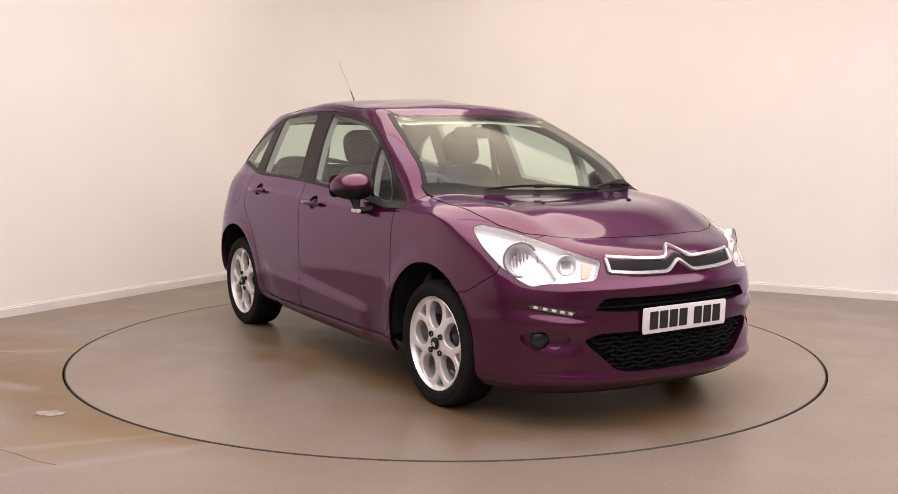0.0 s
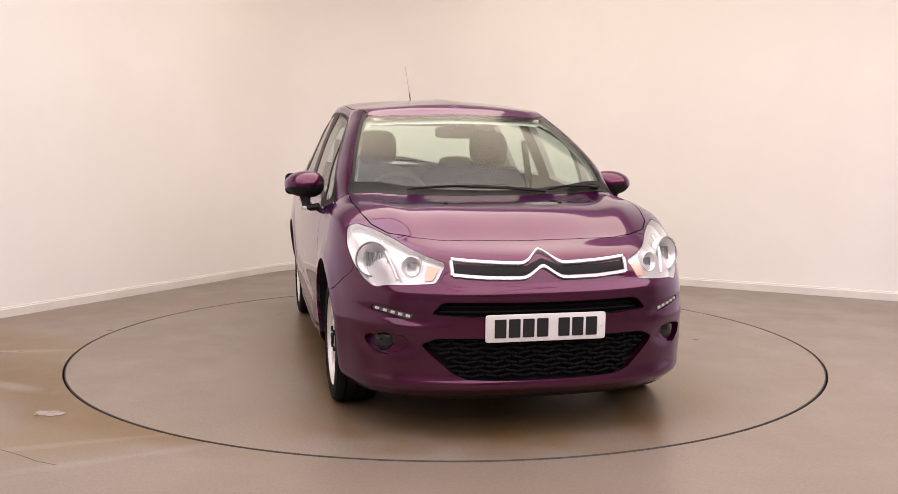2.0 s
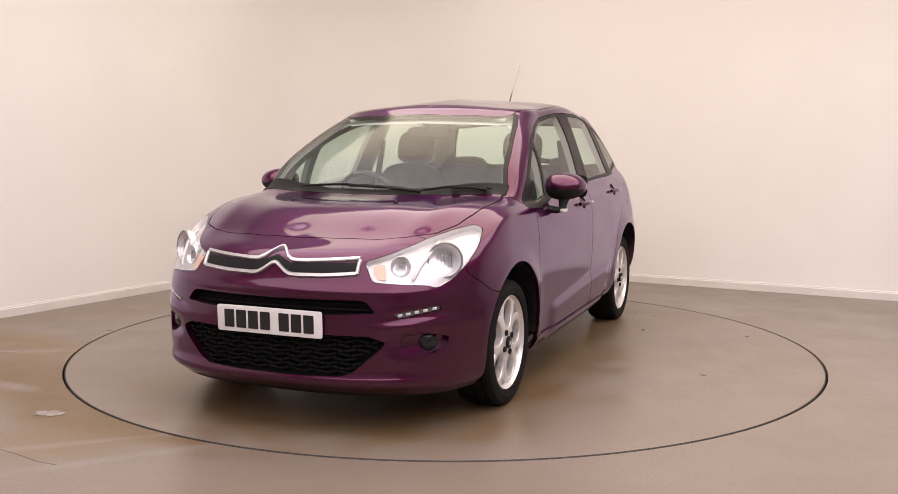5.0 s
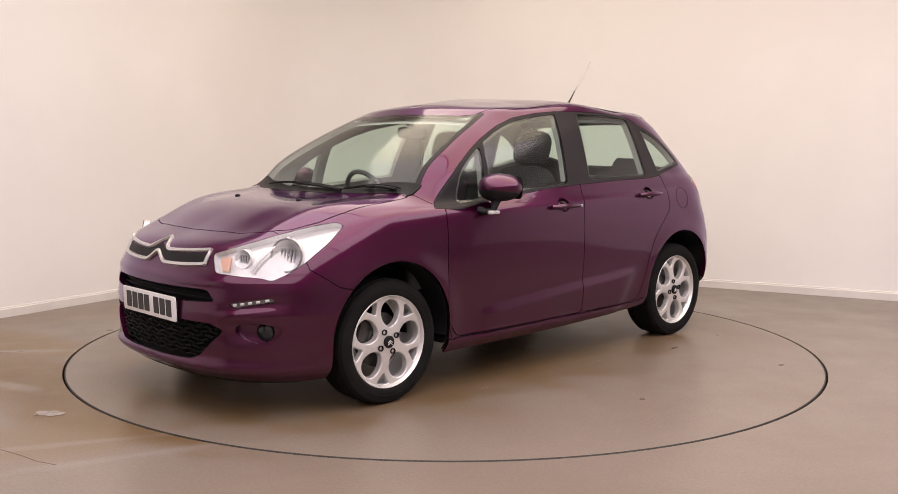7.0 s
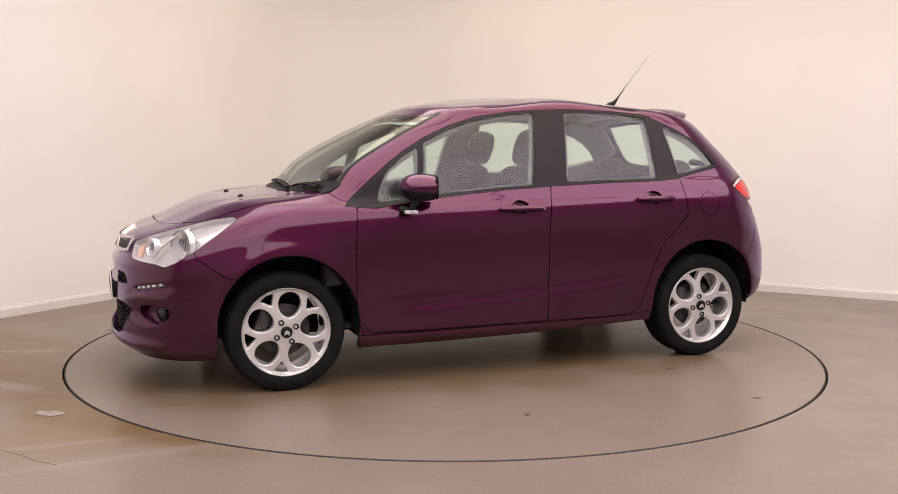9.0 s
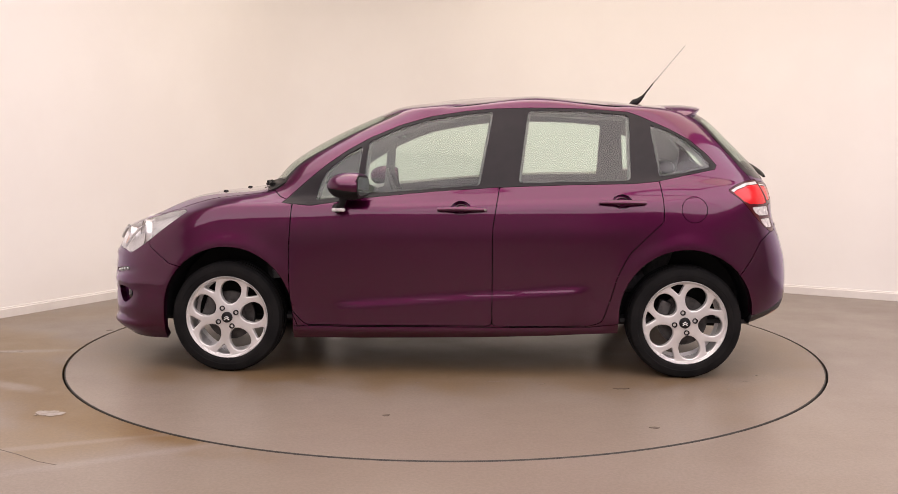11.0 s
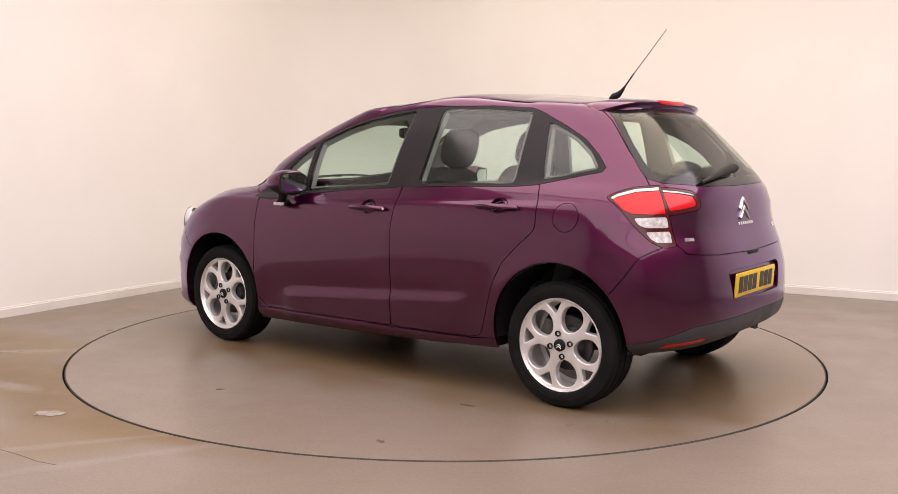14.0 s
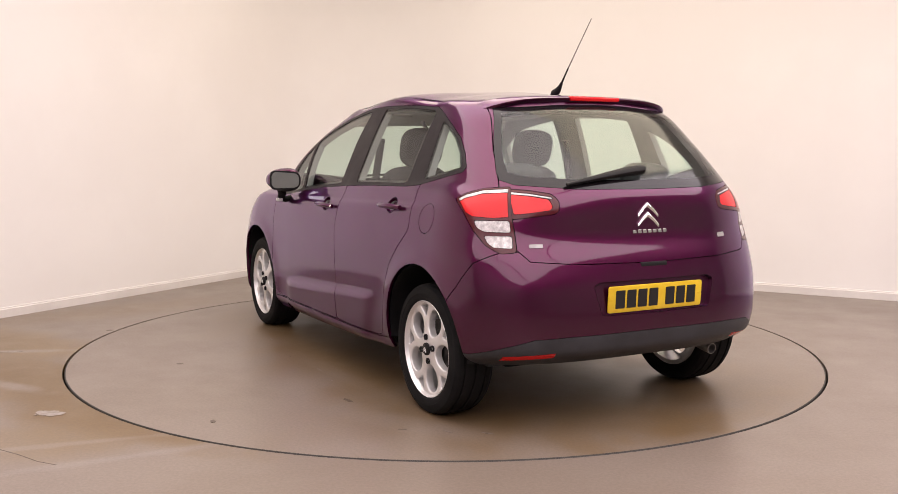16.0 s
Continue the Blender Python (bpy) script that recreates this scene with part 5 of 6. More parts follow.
# headlamp insides
def bowl(parent, s, y, z, r, depth, ring=True):
    p = PROBE.nose(y, z)
    turn = math.degrees(math.atan2(y, 1.0)) * 0.85
    m = pose(p.x - 0.020, s * y, z, 0, -6, s * turn)
    bm = bmesh.new()
    prof = [(-depth, 0.0005)] + [(-depth + depth * (k / 8) ** 2, r * k / 8) for k in range(1, 9)] + [(0.004, r * 1.06), (-0.004, r * 1.12), (-0.03, r * 1.12)]
    lathe(bm, prof, 36, "x")
    ob = part("lamp_reflector", bm, REFLECTOR, parent, "round silver reflector")
    ob.matrix_local = m
    if ring:
        bm = bmesh.new()
        lathe(bm, [(0.001, r * 1.02), (0.006, r * 1.05), (0.006, r * 1.13), (0.001, r * 1.16)], 36, "x", closed=True)
        ob = part("lamp_ring", bm, LAMP_GREY, parent, "grey lamp ring")
        ob.matrix_local = m
    for k in range(-2, 3):
        bm = bmesh.new()
        box(bm, -depth * 0.8, -depth * 0.25, k * r * 0.22 - 0.0022, k * r * 0.22 + 0.0022, -r * 0.45, r * 0.45)
        ob = part("reflector_rib", bm, LAMP_GREY, parent, "", smooth=False)
        ob.matrix_local = m
    bm = bmesh.new()
    lathe(bm, [(-depth, 0.009), (-depth * 0.35, 0.008), (-depth * 0.25, 0.0005)], 12, "x")
    ob = part("bulb", bm, LAMP_GREY, parent, "bulb with a grey cap")
    ob.matrix_local = m


LAMP_GREY = material("lamp_grey", (0.36, 0.36, 0.37), 0.22, 0.6)
for lamp in [o for o in CAR.children if o.name.split(".")[0] == "headlamp"]:
    s = 1 if lamp.data.vertices[0].co.y > 0 else -1
    bowl(lamp, s, 0.688, 0.742, 0.068, 0.045)
    bowl(lamp, s, 0.540, 0.722, 0.040, 0.03, ring=False)
    # the slanting divider
    bm = bmesh.new()
    q = [(0.60, 0.668), (0.615, 0.72), (0.632, 0.77), (0.640, 0.815)]
    tube(bm, [Vector((PROBE.nose(y, z).x - 0.010, s * y, z)) for y, z in q], 0.007, 8)
    part("lamp_divider", bm, LAMP_BEZEL, lamp, "silver divider")


# ---- flanks: handles, mirrors, rubbing lines ----
def door_handle(parent, s, x0, x1, z):
    bm = bmesh.new()
    pts, rad = [], []
    for k in range(11):
        t = k / 10
        x = x0 + (x1 - x0) * t
        q, _ = PROBE.flank(x, z)
        pts.append((x, q.y + 0.004 + 0.026 * math.sin(math.pi * min(max(t, 0.04), 0.96)) ** 0.5, z + 0.003 * math.sin(math.pi * t)))
        rad.append(0.0160 * (0.55 + 0.45 * math.sin(math.pi * min(max(t, 0.05), 0.95)) ** 0.4))
    tube(bm, pts, rad, 10, 0.9)
    grip = part("door_handle", bm, PAINT, parent)
    obs = [grip]
    if z < 0.915 and s > 0:
        bm = bmesh.new()
        q, _ = PROBE.flank(x0 + 0.012, z)
        lathe(bm, [(0, 0.0075), (0.004, 0.0070), (0.004, 0.0005)], 14, "y")
        bmesh.ops.translate(bm, verts=bm.verts, vec=(x1 - 0.006, q.y + 0.024, z))
        obs.append(part("lock", bm, CHROME, parent, "small chrome door lock"))
    if s < 0:
        for o in obs:
            for v in o.data.vertices:
                v.co.y = -v.co.y
            o.data.flip_normals()


for s in (1, -1):
    door_handle(DOORS[s][0], s, 0.085, -0.160, 0.899)
    door_handle(DOORS[s][1], s, -0.765, -1.005, 0.940)


def door_mirror(s):
    door = DOORS[s][0]
    c = Vector((0.545, 0.893, 1.020))

    def shell(bm, grow):
        bmesh.ops.create_uvsphere(bm, u_segments=40, v_segments=24, radius=1)
        for v in bm.verts:
            x, y, z = v.co
            # egg: blunt behind, taller towards the car
            k = 1 + 0.16 * -y
            f = lambda a, e: math.copysign(abs(a) ** e, a)
            v.co = Vector((max(f(x, 0.9) * 0.118, -0.070), f(y, 0.85) * 0.106, f(z, 0.9) * 0.072 * k)) * grow
        bmesh.ops.rotate(bm, verts=bm.verts, cent=(0, 0, 0), matrix=Euler((0, 0, radians(-12))).to_matrix())
        bmesh.ops.translate(bm, verts=bm.verts, vec=c)
        return bm
    parts = []
    bm = shell(bmesh.new(), 1.0)
    bmesh.ops.bisect_plane(bm, geom=list(bm.verts) + list(bm.edges) + list(bm.faces), plane_co=c + Vector((0, 0, -0.022)), plane_no=(0.12, 0, -1), clear_outer=True)
    parts.append(part("mirror_cap", bm, PAINT, door, "purple mirror cap"))
    bm = shell(bmesh.new(), 0.985)
    bmesh.ops.bisect_plane(bm, geom=list(bm.verts) + list(bm.edges) + list(bm.faces), plane_co=c + Vector((0, 0, -0.018)), plane_no=(-0.12, 0, 1), clear_outer=True)
    parts.append(part("mirror_shell", bm, BLACK_PLASTIC, door, "black lower mirror shell"))
    bm = bmesh.new()
    prism(bm, round_corners([(-0.080, -0.050), (0.085, -0.044), (0.085, 0.040), (-0.080, 0.052)], 0.035, 6), 0.004)
    bmesh.ops.transform(bm, verts=bm.verts, matrix=Matrix.Translation(c) @ pose(0, 0, 0, 0, 0, -12) @ Matrix.Translation((-0.0715, 0, 0)) @ pose(0, 0, 0, 0, 0, 180) @ FACE_X)
    parts.append(part("mirror_glass", bm, MIRROR, door, "mirror glass", smooth=False))
    bm = bmesh.new()
    prism(bm, round_corners([(-0.090, -0.060), (0.094, -0.052), (0.094, 0.048), (-0.090, 0.062)], 0.040, 6), 0.003)
    bmesh.ops.transform(bm, verts=bm.verts, matrix=Matrix.Translation(c) @ pose(0, 0, 0, 0, 0, -12) @ Matrix.Translation((-0.0705, 0, 0)) @ pose(0, 0, 0, 0, 0, 180) @ FACE_X)
    parts.append(part("mirror_rim", bm, BLACK_PLASTIC, door, "black mirror rim", smooth=False))
    bm = bmesh.new()
    q, _ = PROBE.flank(0.62, 0.905)
    tube(bm, [(0.625, q.y - 0.02, 0.905), (0.615, q.y + 0.035, 0.896), (0.600, q.y + 0.060, 0.905), (0.585, 0.890, 0.935), (0.575, 0.893, 0.968)], [0.030, 0.026, 0.025, 0.026, 0.034], 12, 0.7)
    parts.append(part("mirror_arm", bm, BLACK_PLASTIC, door, "black mirror arm"))
    bm = bmesh.new()
    box(bm, 0.570, 0.640, q.y + 0.058, q.y + 0.084, 0.886, 0.906, 0.006)
    parts.append(part("side_repeater", bm, WHITE_LENS, door, "small clear side repeater"))
    if s < 0:
        for o in parts:
            for v in o.data.vertices:
                v.co.y = -v.co.y
            o.data.flip_normals()


for s in (1, -1):
    door_mirror(s)


# ---- roof and tail ----
def spoiler():
    bm = bmesh.new()
    rings = []
    n = 33
    for k in range(n):
        y = -0.54 + 1.08 * k / (n - 1)
        e = abs(y) / 0.54
        drop = 0.018 * e ** 2 + 0.040 * e ** 6
        pull = 0.040 * e ** 2.5 + 0.10 * e ** 7
        a, _ = PROBE.above(-1.16, y * 0.93)
        g = PROBE.tail(y, 1.405 - drop * 0.6)
        tip = Vector((-1.392 + pull, y, 1.460 - drop))
        prof = [a + Vector((0.03, 0, -0.012)), a + Vector((0, 0, 0.003)), Vector((-1.28 + pull * 0.5, y, 1.4775 - drop * 0.9)), Vector((-1.36 + pull, y, 1.470 - drop)), tip + Vector((0.012, 0, 0.005)), tip,
                tip + Vector((0.004, 0, -0.012)), tip + Vector((0.02, 0, -0.020)), Vector((max(g.x, -1.40) + 0.02, y, 1.412 - drop)), Vector((-1.25, y, 1.40 - drop))]
        rings.append([bm.verts.new(p) for p in prof])
    for a, b in zip(rings, rings[1:]):
        for k in range(len(a)):
            j = (k + 1) % len(a)
            bm.faces.new((a[k], a[j], b[j], b[k]))
    bm.faces.new(rings[0])
    bm.faces.new(list(reversed(rings[-1])))
    return bm


roof_spoiler = part("roof_spoiler", spoiler(), PAINT, TAILGATE, angle=50)
bm = bmesh.new()
box(bm, -1.397, -1.35, -0.145, 0.145, 1.444, 1.467, 0.008)
part("brake_light", bm, RED_LENS, roof_spoiler, "red third brake light")

foot = PROBE.above(-1.075, 0.0)[0]
bm = bmesh.new()
tube(bm, [foot + Vector(v) for v in ((0.045, 0, -0.004), (0.02, 0, 0.012), (-0.006, 0, 0.022), (-0.030, 0, 0.045), (-0.042, 0, 0.062))], [0.010, 0.020, 0.017, 0.0095, 0.006], 12)
aerial = part("aerial", bm, BLACK_PLASTIC, CAR, "black roof aerial with a thin whip")
bm = bmesh.new()
tube(bm, [foot + Vector((-0.040, 0, 0.058)), foot + Vector((-0.095, 0, 0.130))], [0.0050, 0.0036], 8)
part("aerial_base", bm, BLACK_PLASTIC, aerial, "thick black lower whip")
bm = bmesh.new()
tube(bm, [foot + Vector((-0.095, 0, 0.130)), foot + Vector((-0.275, 0, 0.348))], [0.0032, 0.0024], 6)
part("aerial_whip", bm, STEEL, aerial, "thin grey whip")

# roof channels
for s in (1, -1):
    bm = bmesh.new()
    tube(bm, [PROBE.above(x, s * y)[0] for x, y in ((0.36, 0.515), (0.18, 0.540), (0.0, 0.560), (-0.2, 0.569), (-0.4, 0.575), (-0.65, 0.569), (-0.9, 0.560), (-1.12, 0.534))], 0.0022, 6)
    part("roof_strip", bm, BLACK_PLASTIC, CAR, "black roof channel strip")


# tail: badge of two chevrons, plain bars for the lettering, wiper, latch
def chevron_on_tail(z, h, w, thick):
    bm = bmesh.new()
    pts = [(-w, z - h), (-w * 0.5, z - h * 0.42), (0, z), (w * 0.5, z - h * 0.42), (w, z - h)]
    rings = []
    for y, zz in pts:
        p = PROBE.tail(y, zz)
        t = thick * (1.0 - 0.25 * abs(y) / w)
        rings.append([bm.verts.new(p + Vector((a, 0, b))) for a, b in ((0.004, -t), (-0.006, -t), (-0.010, 0), (-0.006, t * 0.8), (0.004, t))])
    for a, b in zip(rings, rings[1:]):
        for k in range(5):
            bm.faces.new((a[k], a[(k + 1) % 5], b[(k + 1) % 5], b[k]))
    bm.faces.new(rings[0])
    bm.faces.new(list(reversed(rings[-1])))
    return bm


part("tail_badge", chevron_on_tail(0.978, 0.048, 0.056, 0.011), CHROME, TAILGATE, "chrome chevron badge")
part("tail_badge", chevron_on_tail(0.936, 0.050, 0.058, 0.012), CHROME, TAILGATE, "chrome chevron badge")


def bar_on_tail(y0, y1, z0, z1, mat, label):
    bm = bmesh.new()
    ym, zm = (y0 + y1) / 2, (z0 + z1) / 2
    p = PROBE.tail(ym, zm)
    up = (PROBE.tail(ym, zm + 0.02) - PROBE.tail(ym, zm - 0.02))
    ac = (PROBE.tail(ym + 0.02, zm) - PROBE.tail(ym - 0.02, zm))
    box(bm, -0.003, 0.003, y0 - ym, y1 - ym, z0 - zm, z1 - zm, 0.001)
    o = part("badge_bar", bm, mat, TAILGATE, label, smooth=False)
    o.matrix_local = Matrix.Translation(p) @ pose(0, 0, 0, 0, math.degrees(math.atan2(up.x, up.z)), -math.degrees(math.atan2(ac.x, ac.y)))


for k in range(7):
    y = 0.086 - 0.0285 * k
    bar_on_tail(y - 0.020, y, 0.853, 0.868, CHROME, "small chrome bar")
bar_on_tail(-0.475, -0.425, 0.816, 0.838, CHROME, "small chrome bar")
bar_on_tail(0.535, 0.595, 0.806, 0.822, STEEL, "small pale badge")

bm = bmesh.new()
pts = []
for k in range(9):
    t = k / 8
    y = -0.02 + 0.42 * t
    pts.append(PROBE.tail(y, 1.120 - 0.060 * t ** 1.3) + Vector((-0.020 + 0.006 * t, 0, 0.010)))
tube(bm, pts, [0.026, 0.028, 0.026, 0.023, 0.020, 0.017, 0.014, 0.011, 0.008], 10, 0.8)
rear_wiper = part("rear_wiper", bm, BLACK_PLASTIC, TAILGATE, "black rear wiper arm with its cover")
bm = bmesh.new()
box(bm, PROBE.tail(0, 0.73).x - 0.006, PROBE.tail(0, 0.73).x + 0.03, -0.075, 0.075, 0.706, 0.730, 0.006)
part("tailgate_grip", bm, BLACK_PLASTIC, TAILGATE, "dark tailgate grip")

# windscreen wipers
def screen_wiper(pivot, bend, tip_a, tip_b):
    def on(y, x, lift):
        p, n = PROBE.above(x, y)
        return p + Vector((0.35 * lift, 0, lift))
    bm = bmesh.new()
    tube(bm, [on(*pivot, 0.012), on((pivot[0] + bend[0]) / 2, (pivot[1] + bend[1]) / 2, 0.018), on(*bend, 0.020)], [0.010, 0.007, 0.006], 8)
    arm = part("wiper_arm", bm, BLACK_PLASTIC, CAR, "black windscreen wiper")
    bm = bmesh.new()
    n = 10
    tube(bm, [on(tip_a[0] + (tip_b[0] - tip_a[0]) * k / n, tip_a[1] + (tip_b[1] - tip_a[1]) * k / n, 0.010 + 0.006 * math.sin(math.pi * k / n)) for k in range(n + 1)], [0.003] + [0.0060] * (n - 1) + [0.003], 8)
    part("wiper_blade", bm, RUBBER, arm, "black wiper blade")
    bm = bmesh.new()
    box(bm, -0.012, 0.012, -0.026, 0.026, -0.008, 0.008, 0.004)
    o = part("wiper_joint", bm, BLACK_PLASTIC, arm, "black blade joint")
    o.location = on(*bend, 0.018)


screen_wiper((0.30, 1.115), (-0.09, 1.095), (-0.42, 1.075), (0.28, 1.100))
screen_wiper((0.62, 1.020), (0.47, 1.060), (0.30, 1.100), (0.64, 1.000))
for s in (1, -1):
    bm = bmesh.new()
    tube(bm, [PROBE.above(x, s * y)[0] + Vector((0, 0, 0.002)) for x, y in ((1.02, 0.695), (0.98, 0.70), (0.93, 0.70))], 0.003, 6)
    part("scuttle_end", bm, BLACK_PLASTIC, CAR, "black scuttle end")


# ---- cabin ----
def pillow(bm, x0, x1, y0, y1, z0, z1, e=0.55, m=None):
    """A soft rounded block."""
    r = bmesh.ops.create_uvsphere(bm, u_segments=28, v_segments=16, radius=1)
    f = lambda a: math.copysign(abs(a) ** e, a)
    for v in r["verts"]:
        x, y, z = v.co
        v.co = Vector(((x0 + x1) / 2 + f(x) * (x1 - x0) / 2, (y0 + y1) / 2 + f(y) * (y1 - y0) / 2, (z0 + z1) / 2 + f(z) * (z1 - z0) / 2))
    if m is not None:
        bmesh.ops.transform(bm, verts=r["verts"], matrix=m)
    return bm


def front_seat(y):
    bm = bmesh.new()
    pillow(bm, -0.16, 0.38, y - 0.25, y + 0.25, 0.40, 0.58)
    seat = part("front_seat", bm, FABRIC, CAR, "dark fabric front seat")
    lean = Matrix.Translation((-0.07, 0, 0.50)) @ pose(0, 0, 0, 0, -17, 0) @ Matrix.Translation((0.34, 0, -0.50))
    bm = bmesh.new()
    pillow(bm, -0.42, -0.27, y - 0.235, y + 0.235, 0.46, 1.14, 0.5, lean)
    part("seat_back", bm, FABRIC, seat, "dark fabric backrest")
    bm = bmesh.new()
    pillow(bm, -0.41, -0.29, y - 0.125, y + 0.125, 1.145, 1.365, 0.62, lean)
    part("headrest", bm, FABRIC, seat, "dark fabric headrest")
    for dy in (-0.06, 0.06):
        bm = bmesh.new()
        tube(bm, [(-0.35, y + dy, 1.10), (-0.35, y + dy, 1.20)], 0.006, 8)
        bmesh.ops.transform(bm, verts=bm.verts, matrix=lean)
        part("headrest_post", bm, STEEL, seat, "steel headrest post")


for seat_y in (0.37, -0.37):
    front_seat(seat_y)
bm = bmesh.new()
pillow(bm, -1.16, -0.62, -0.62, 0.62, 0.40, 0.58)
bench = part("rear_bench", bm, FABRIC, CAR, "dark fabric rear bench")
lean = Matrix.Translation((-1.1, 0, 0.50)) @ pose(0, 0, 0, 0, -20, 0) @ Matrix.Translation((1.1, 0, -0.50))
for y0, y1 in ((-0.63, 0.10), (0.11, 0.63)):
    bm = bmesh.new()
    pillow(bm, -1.15, -1.02, y0, y1, 0.46, 1.10, 0.4, lean)
    part("bench_back", bm, FABRIC, bench, "dark fabric backrest")
for y in (-0.38, 0.38):
    bm = bmesh.new()
    pillow(bm, -1.15, -1.04, y - 0.13, y + 0.13, 1.06, 1.185, 0.6, lean)
    part("headrest", bm, FABRIC, bench, "dark fabric headrest")

# dashboard: a swept section with a hood over the dials
bm = bmesh.new()
rings = []
for k in range(41):
    y = -0.70 + 1.40 * k / 40
    e = (abs(y) / 0.70)
    hood = 0.045 * math.exp(-((y + 0.36) / 0.17) ** 2)
    back = -0.06 * e ** 3
    prof = [(1.12 + back, 0.80), (1.09 + back, 0.955), (0.98 + back, 0.965), (0.80, 0.972 - 0.02 * e + hood * 0.6), (0.62, 0.955 - 0.03 * e + hood), (0.56, 0.935 - 0.03 * e + hood), (0.555, 0.90), (0.60, 0.76), (0.62, 0.55), (1.0, 0.50)]
    rings.append([bm.verts.new((x, y, z)) for x, z in prof])
for a, b in zip(rings, rings[1:]):
    for k in range(len(a)):
        j = (k + 1) % len(a)
        bm.faces.new((a[k], a[j], b[j], b[k]))
bm.faces.new(rings[0])
bm.faces.new(list(reversed(rings[-1])))
dash = part("dashboard", bm, DASH, CAR, "dark grey moulded dashboard", angle=60)
for y in (-0.62, -0.06, 0.06, 0.62):
    bm = bmesh.new()
    lathe(bm, [(-0.02, 0.0005), (-0.006, 0.03), (0.004, 0.038), (0.006, 0.044), (-0.01, 0.046)], 24, "x")
    o = part("air_vent", bm, BLACK_PLASTIC, dash, "round black air vent")
    o.matrix_local = pose(0.565, y, 0.86, 0, 0, 180)
bm = bmesh.new()
box(bm, 0.50, 0.60, -0.12, 0.12, 0.50, 0.80, 0.03)
part("centre_console", bm, BLACK_PLASTIC, dash, "black centre console")

# steering wheel, on the car's right
bm = bmesh.new()
n = 8
rows = []
for k in range(40):
    a = 2 * math.pi * k / 40
    rows.append([bm.verts.new(((0.183 + 0.015 * math.cos(t)) * math.cos(a), (0.183 + 0.015 * math.cos(t)) * math.sin(a), 0.015 * math.sin(t))) for t in (2 * math.pi * j / n for j in range(n))])
for k in range(40):
    a, b = rows[k], rows[(k + 1) % 40]
    for j in range(n):
        bm.faces.new((a[j], a[(j + 1) % n], b[(j + 1) % n], b[j]))
STEER = pose(0.40, -0.36, 0.905, 0, -66, 0)
steer = part("steering_wheel", bm, DASH, CAR, "dark steering wheel")
steer.matrix_local = STEER
bm = bmesh.new()
pillow(bm, -0.07, 0.07, -0.075, 0.075, -0.04, 0.012, 0.7)
part("steering_hub", bm, DASH, steer, "dark padded hub")
for a in (90, 270, 180):
    bm = bmesh.new()
    box(bm, 0.05, 0.18, -0.018, 0.018, -0.02, 0.0, 0.005, pose(0, 0, 0, 0, 0, a))
    part("steering_spoke", bm, STEEL if a != 180 else DASH, steer, "grey spoke")
bm = bmesh.new()
tube(bm, [(0.46, -0.36, 0.88), (0.66, -0.36, 0.80)], 0.035, 10)
part("steering_column", bm, DASH, CAR, "dark steering column")

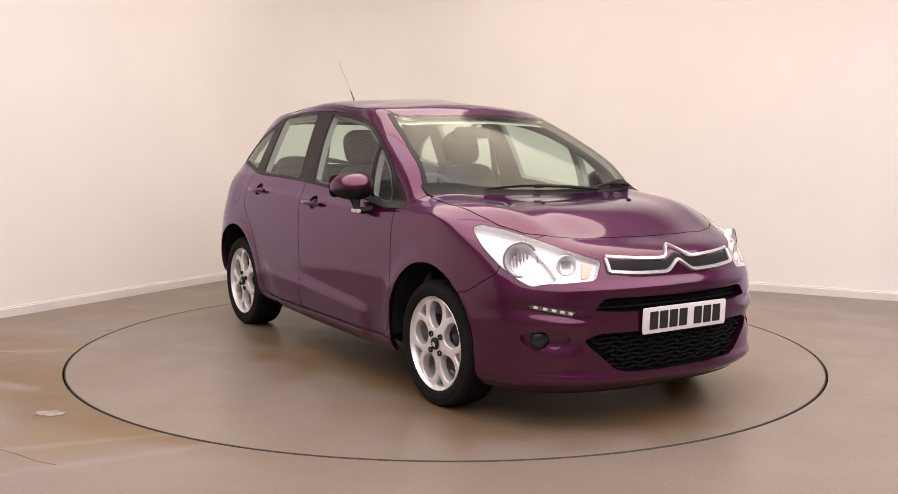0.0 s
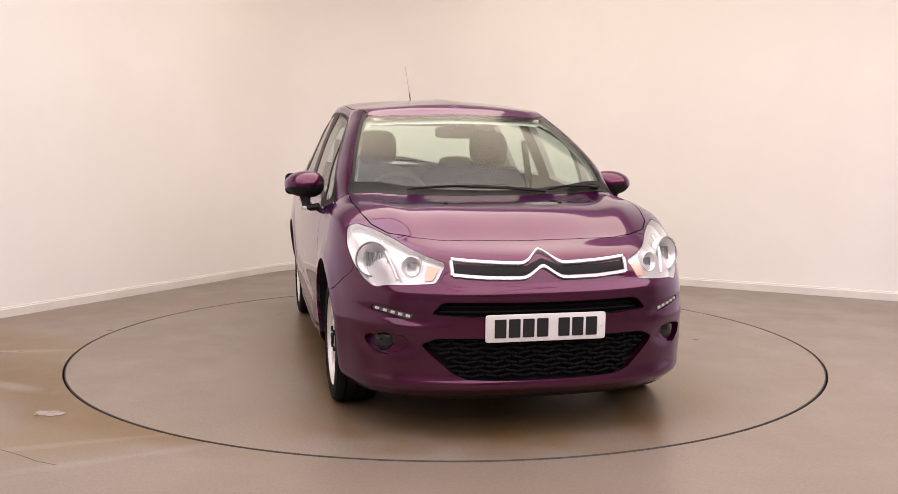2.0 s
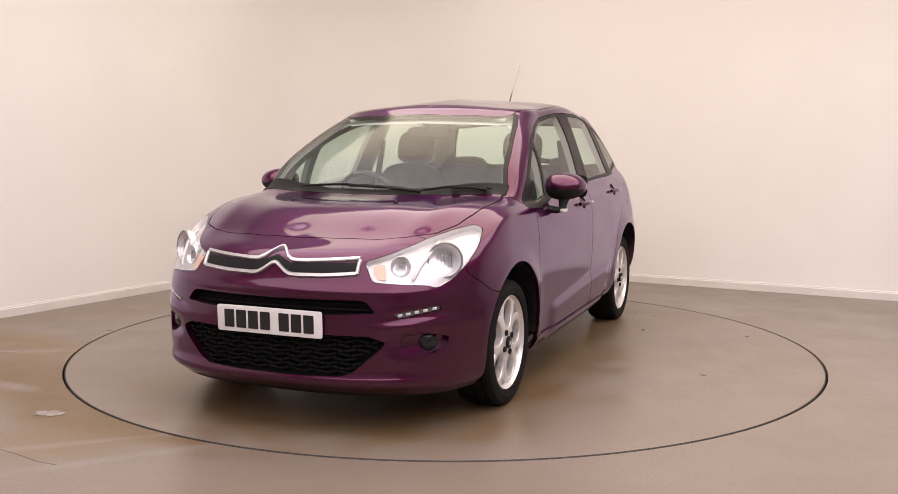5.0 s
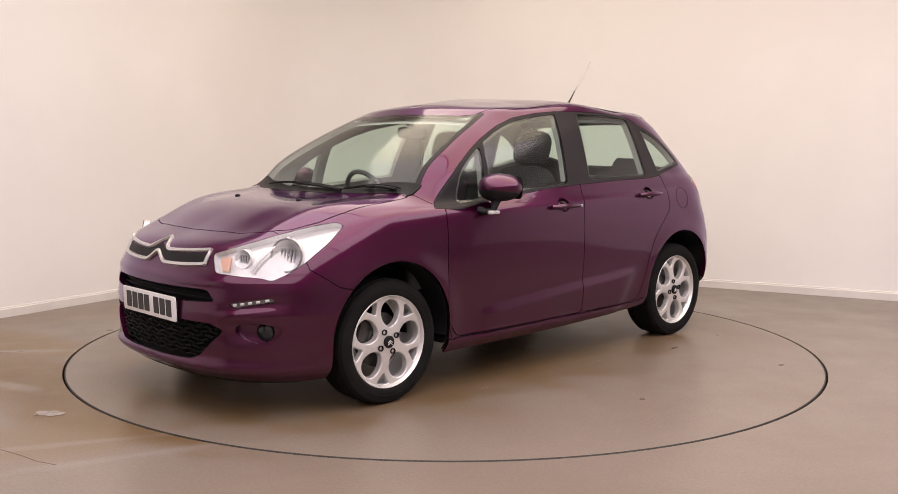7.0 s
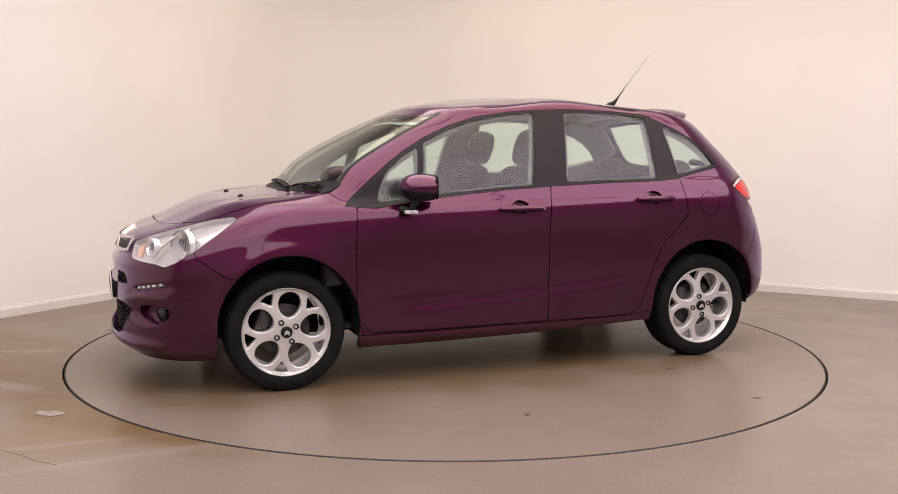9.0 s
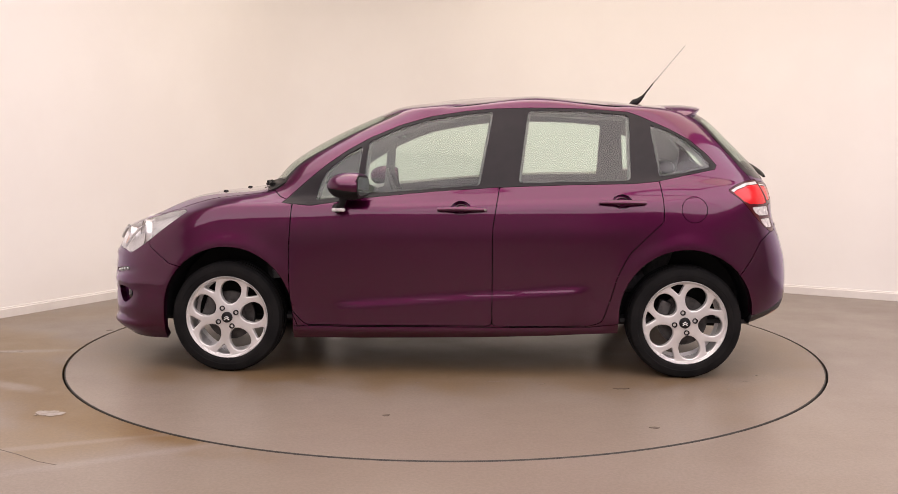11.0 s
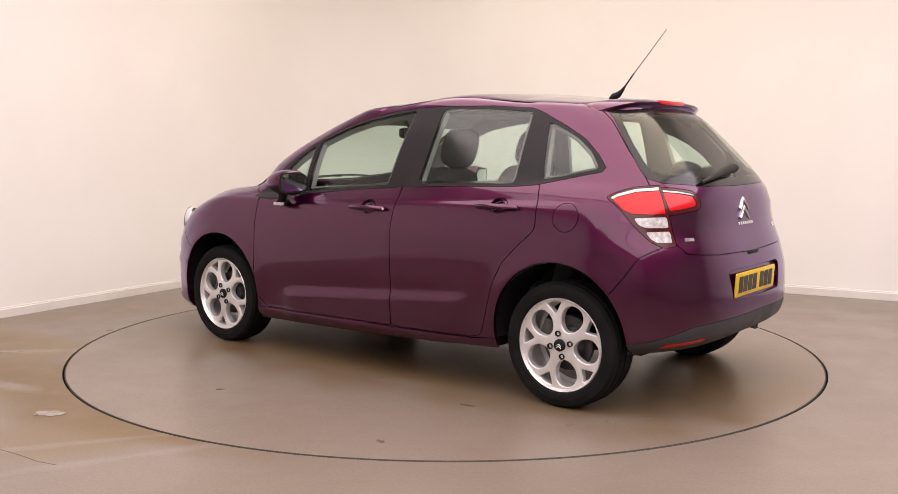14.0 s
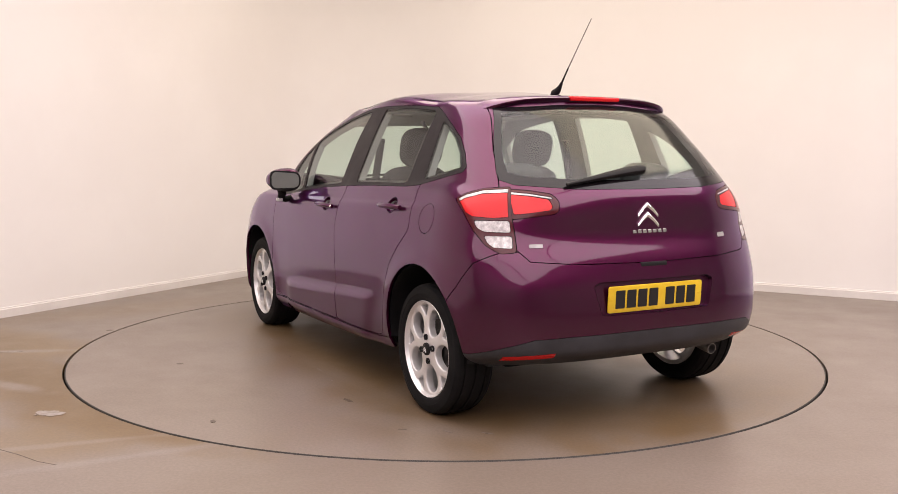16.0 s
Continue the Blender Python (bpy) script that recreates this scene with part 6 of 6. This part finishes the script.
# rear-view mirror
bm = bmesh.new()
pillow(bm, 0.335, 0.375, -0.125, 0.125, 1.275, 1.345, 0.5, None)
rear_mirror = part("interior_mirror", bm, DASH, CAR, "dark interior mirror")
bm = bmesh.new()
box(bm, 0.331, 0.336, -0.108, 0.108, 1.286, 1.335, 0.002)
part("mirror_glass", bm, MIRROR, rear_mirror, "mirror glass", smooth=False)
bm = bmesh.new()
tube(bm, [(0.36, 0, 1.33), (0.40, 0, 1.37), (0.445, 0, 1.408)], [0.014, 0.012, 0.018], 10)
part("mirror_stalk", bm, DASH, rear_mirror, "dark mirror stalk")
for s in (1, -1):
    bm = bmesh.new()
    box(bm, -0.075, 0.075, -0.17, 0.17, -0.008, 0.008, 0.006)
    o = part("sun_visor", bm, HEADLINING, CAR, "pale folded sun visor")
    o.matrix_local = pose(0.33, s * 0.32, 1.392, 0, 14, 0)

# parcel shelf, cabin floor and boot sides
bm = bmesh.new()
box(bm, -1.66, -1.26, -0.56, 0.56, 1.00, 1.02, 0.008)
part("parcel_shelf", bm, LINING_DARK, CAR, "dark parcel shelf")
bm = bmesh.new()
box(bm, -1.60, 1.0, -0.70, 0.70, 0.28, 0.30)
part("cabin_floor", bm, LINING_DARK, CAR, "dark cabin carpet", smooth=False)
bm = bmesh.new()
box(bm, 1.00, 1.03, -0.70, 0.70, 0.30, 0.94)
part("bulkhead", bm, BLACK_PLASTIC, CAR, "black bulkhead", smooth=False)

# seat belts on the pillars
for s in (1, -1):
    bm = bmesh.new()
    tube(bm, [(-0.30, s * 0.615, 1.27), (-0.29, s * 0.655, 1.0), (-0.28, s * 0.68, 0.7)], 0.022, 6, 0.12)
    part("seat_belt", bm, FABRIC, CAR, "dark seat belt")


# ---- motion ----
TURN = [(0.0, -33.29), (0.5, -29.75), (1.0, -24.27), (1.5, -18.55), (2.0, -12.55), (2.5, -6.70), (3.0, -0.75), (3.5, 5.0), (4.0, 11.0),
        (4.5, 16.8), (5.0, 22.65), (5.5, 28.45), (6.0, 34.3), (6.5, 40.1), (7.0, 46.05), (7.5, 51.8), (8.0, 57.8),
        (8.5, 63.6), (9.0, 69.4), (9.5, 75.2), (10.0, 81.0), (10.5, 86.75), (11.0, 92.6), (11.5, 98.46), (12.0, 104.38), (12.5, 110.24),
        (13.0, 116.25), (13.5, 122.1), (14.0, 128.0), (14.5, 133.85), (15.0, 139.8), (15.5, 145.6), (16.0, 151.7)]
OFF_X, OFF_Y = 0.0779, 0.0066


def motions():
    table, rides = [], []
    for t, a in TURN:
        s, c = math.sin(radians(a)), math.cos(radians(a))
        table.append((t, pose(0, 0, 0, 0, 0, -90 - a)))
        rides.append((t, pose(s * OFF_X - c * OFF_Y, c * OFF_X + s * OFF_Y, 0, 0, 0, -90 - a)))
    walk(TURNTABLE, table)
    walk(CAR, rides)


motions()
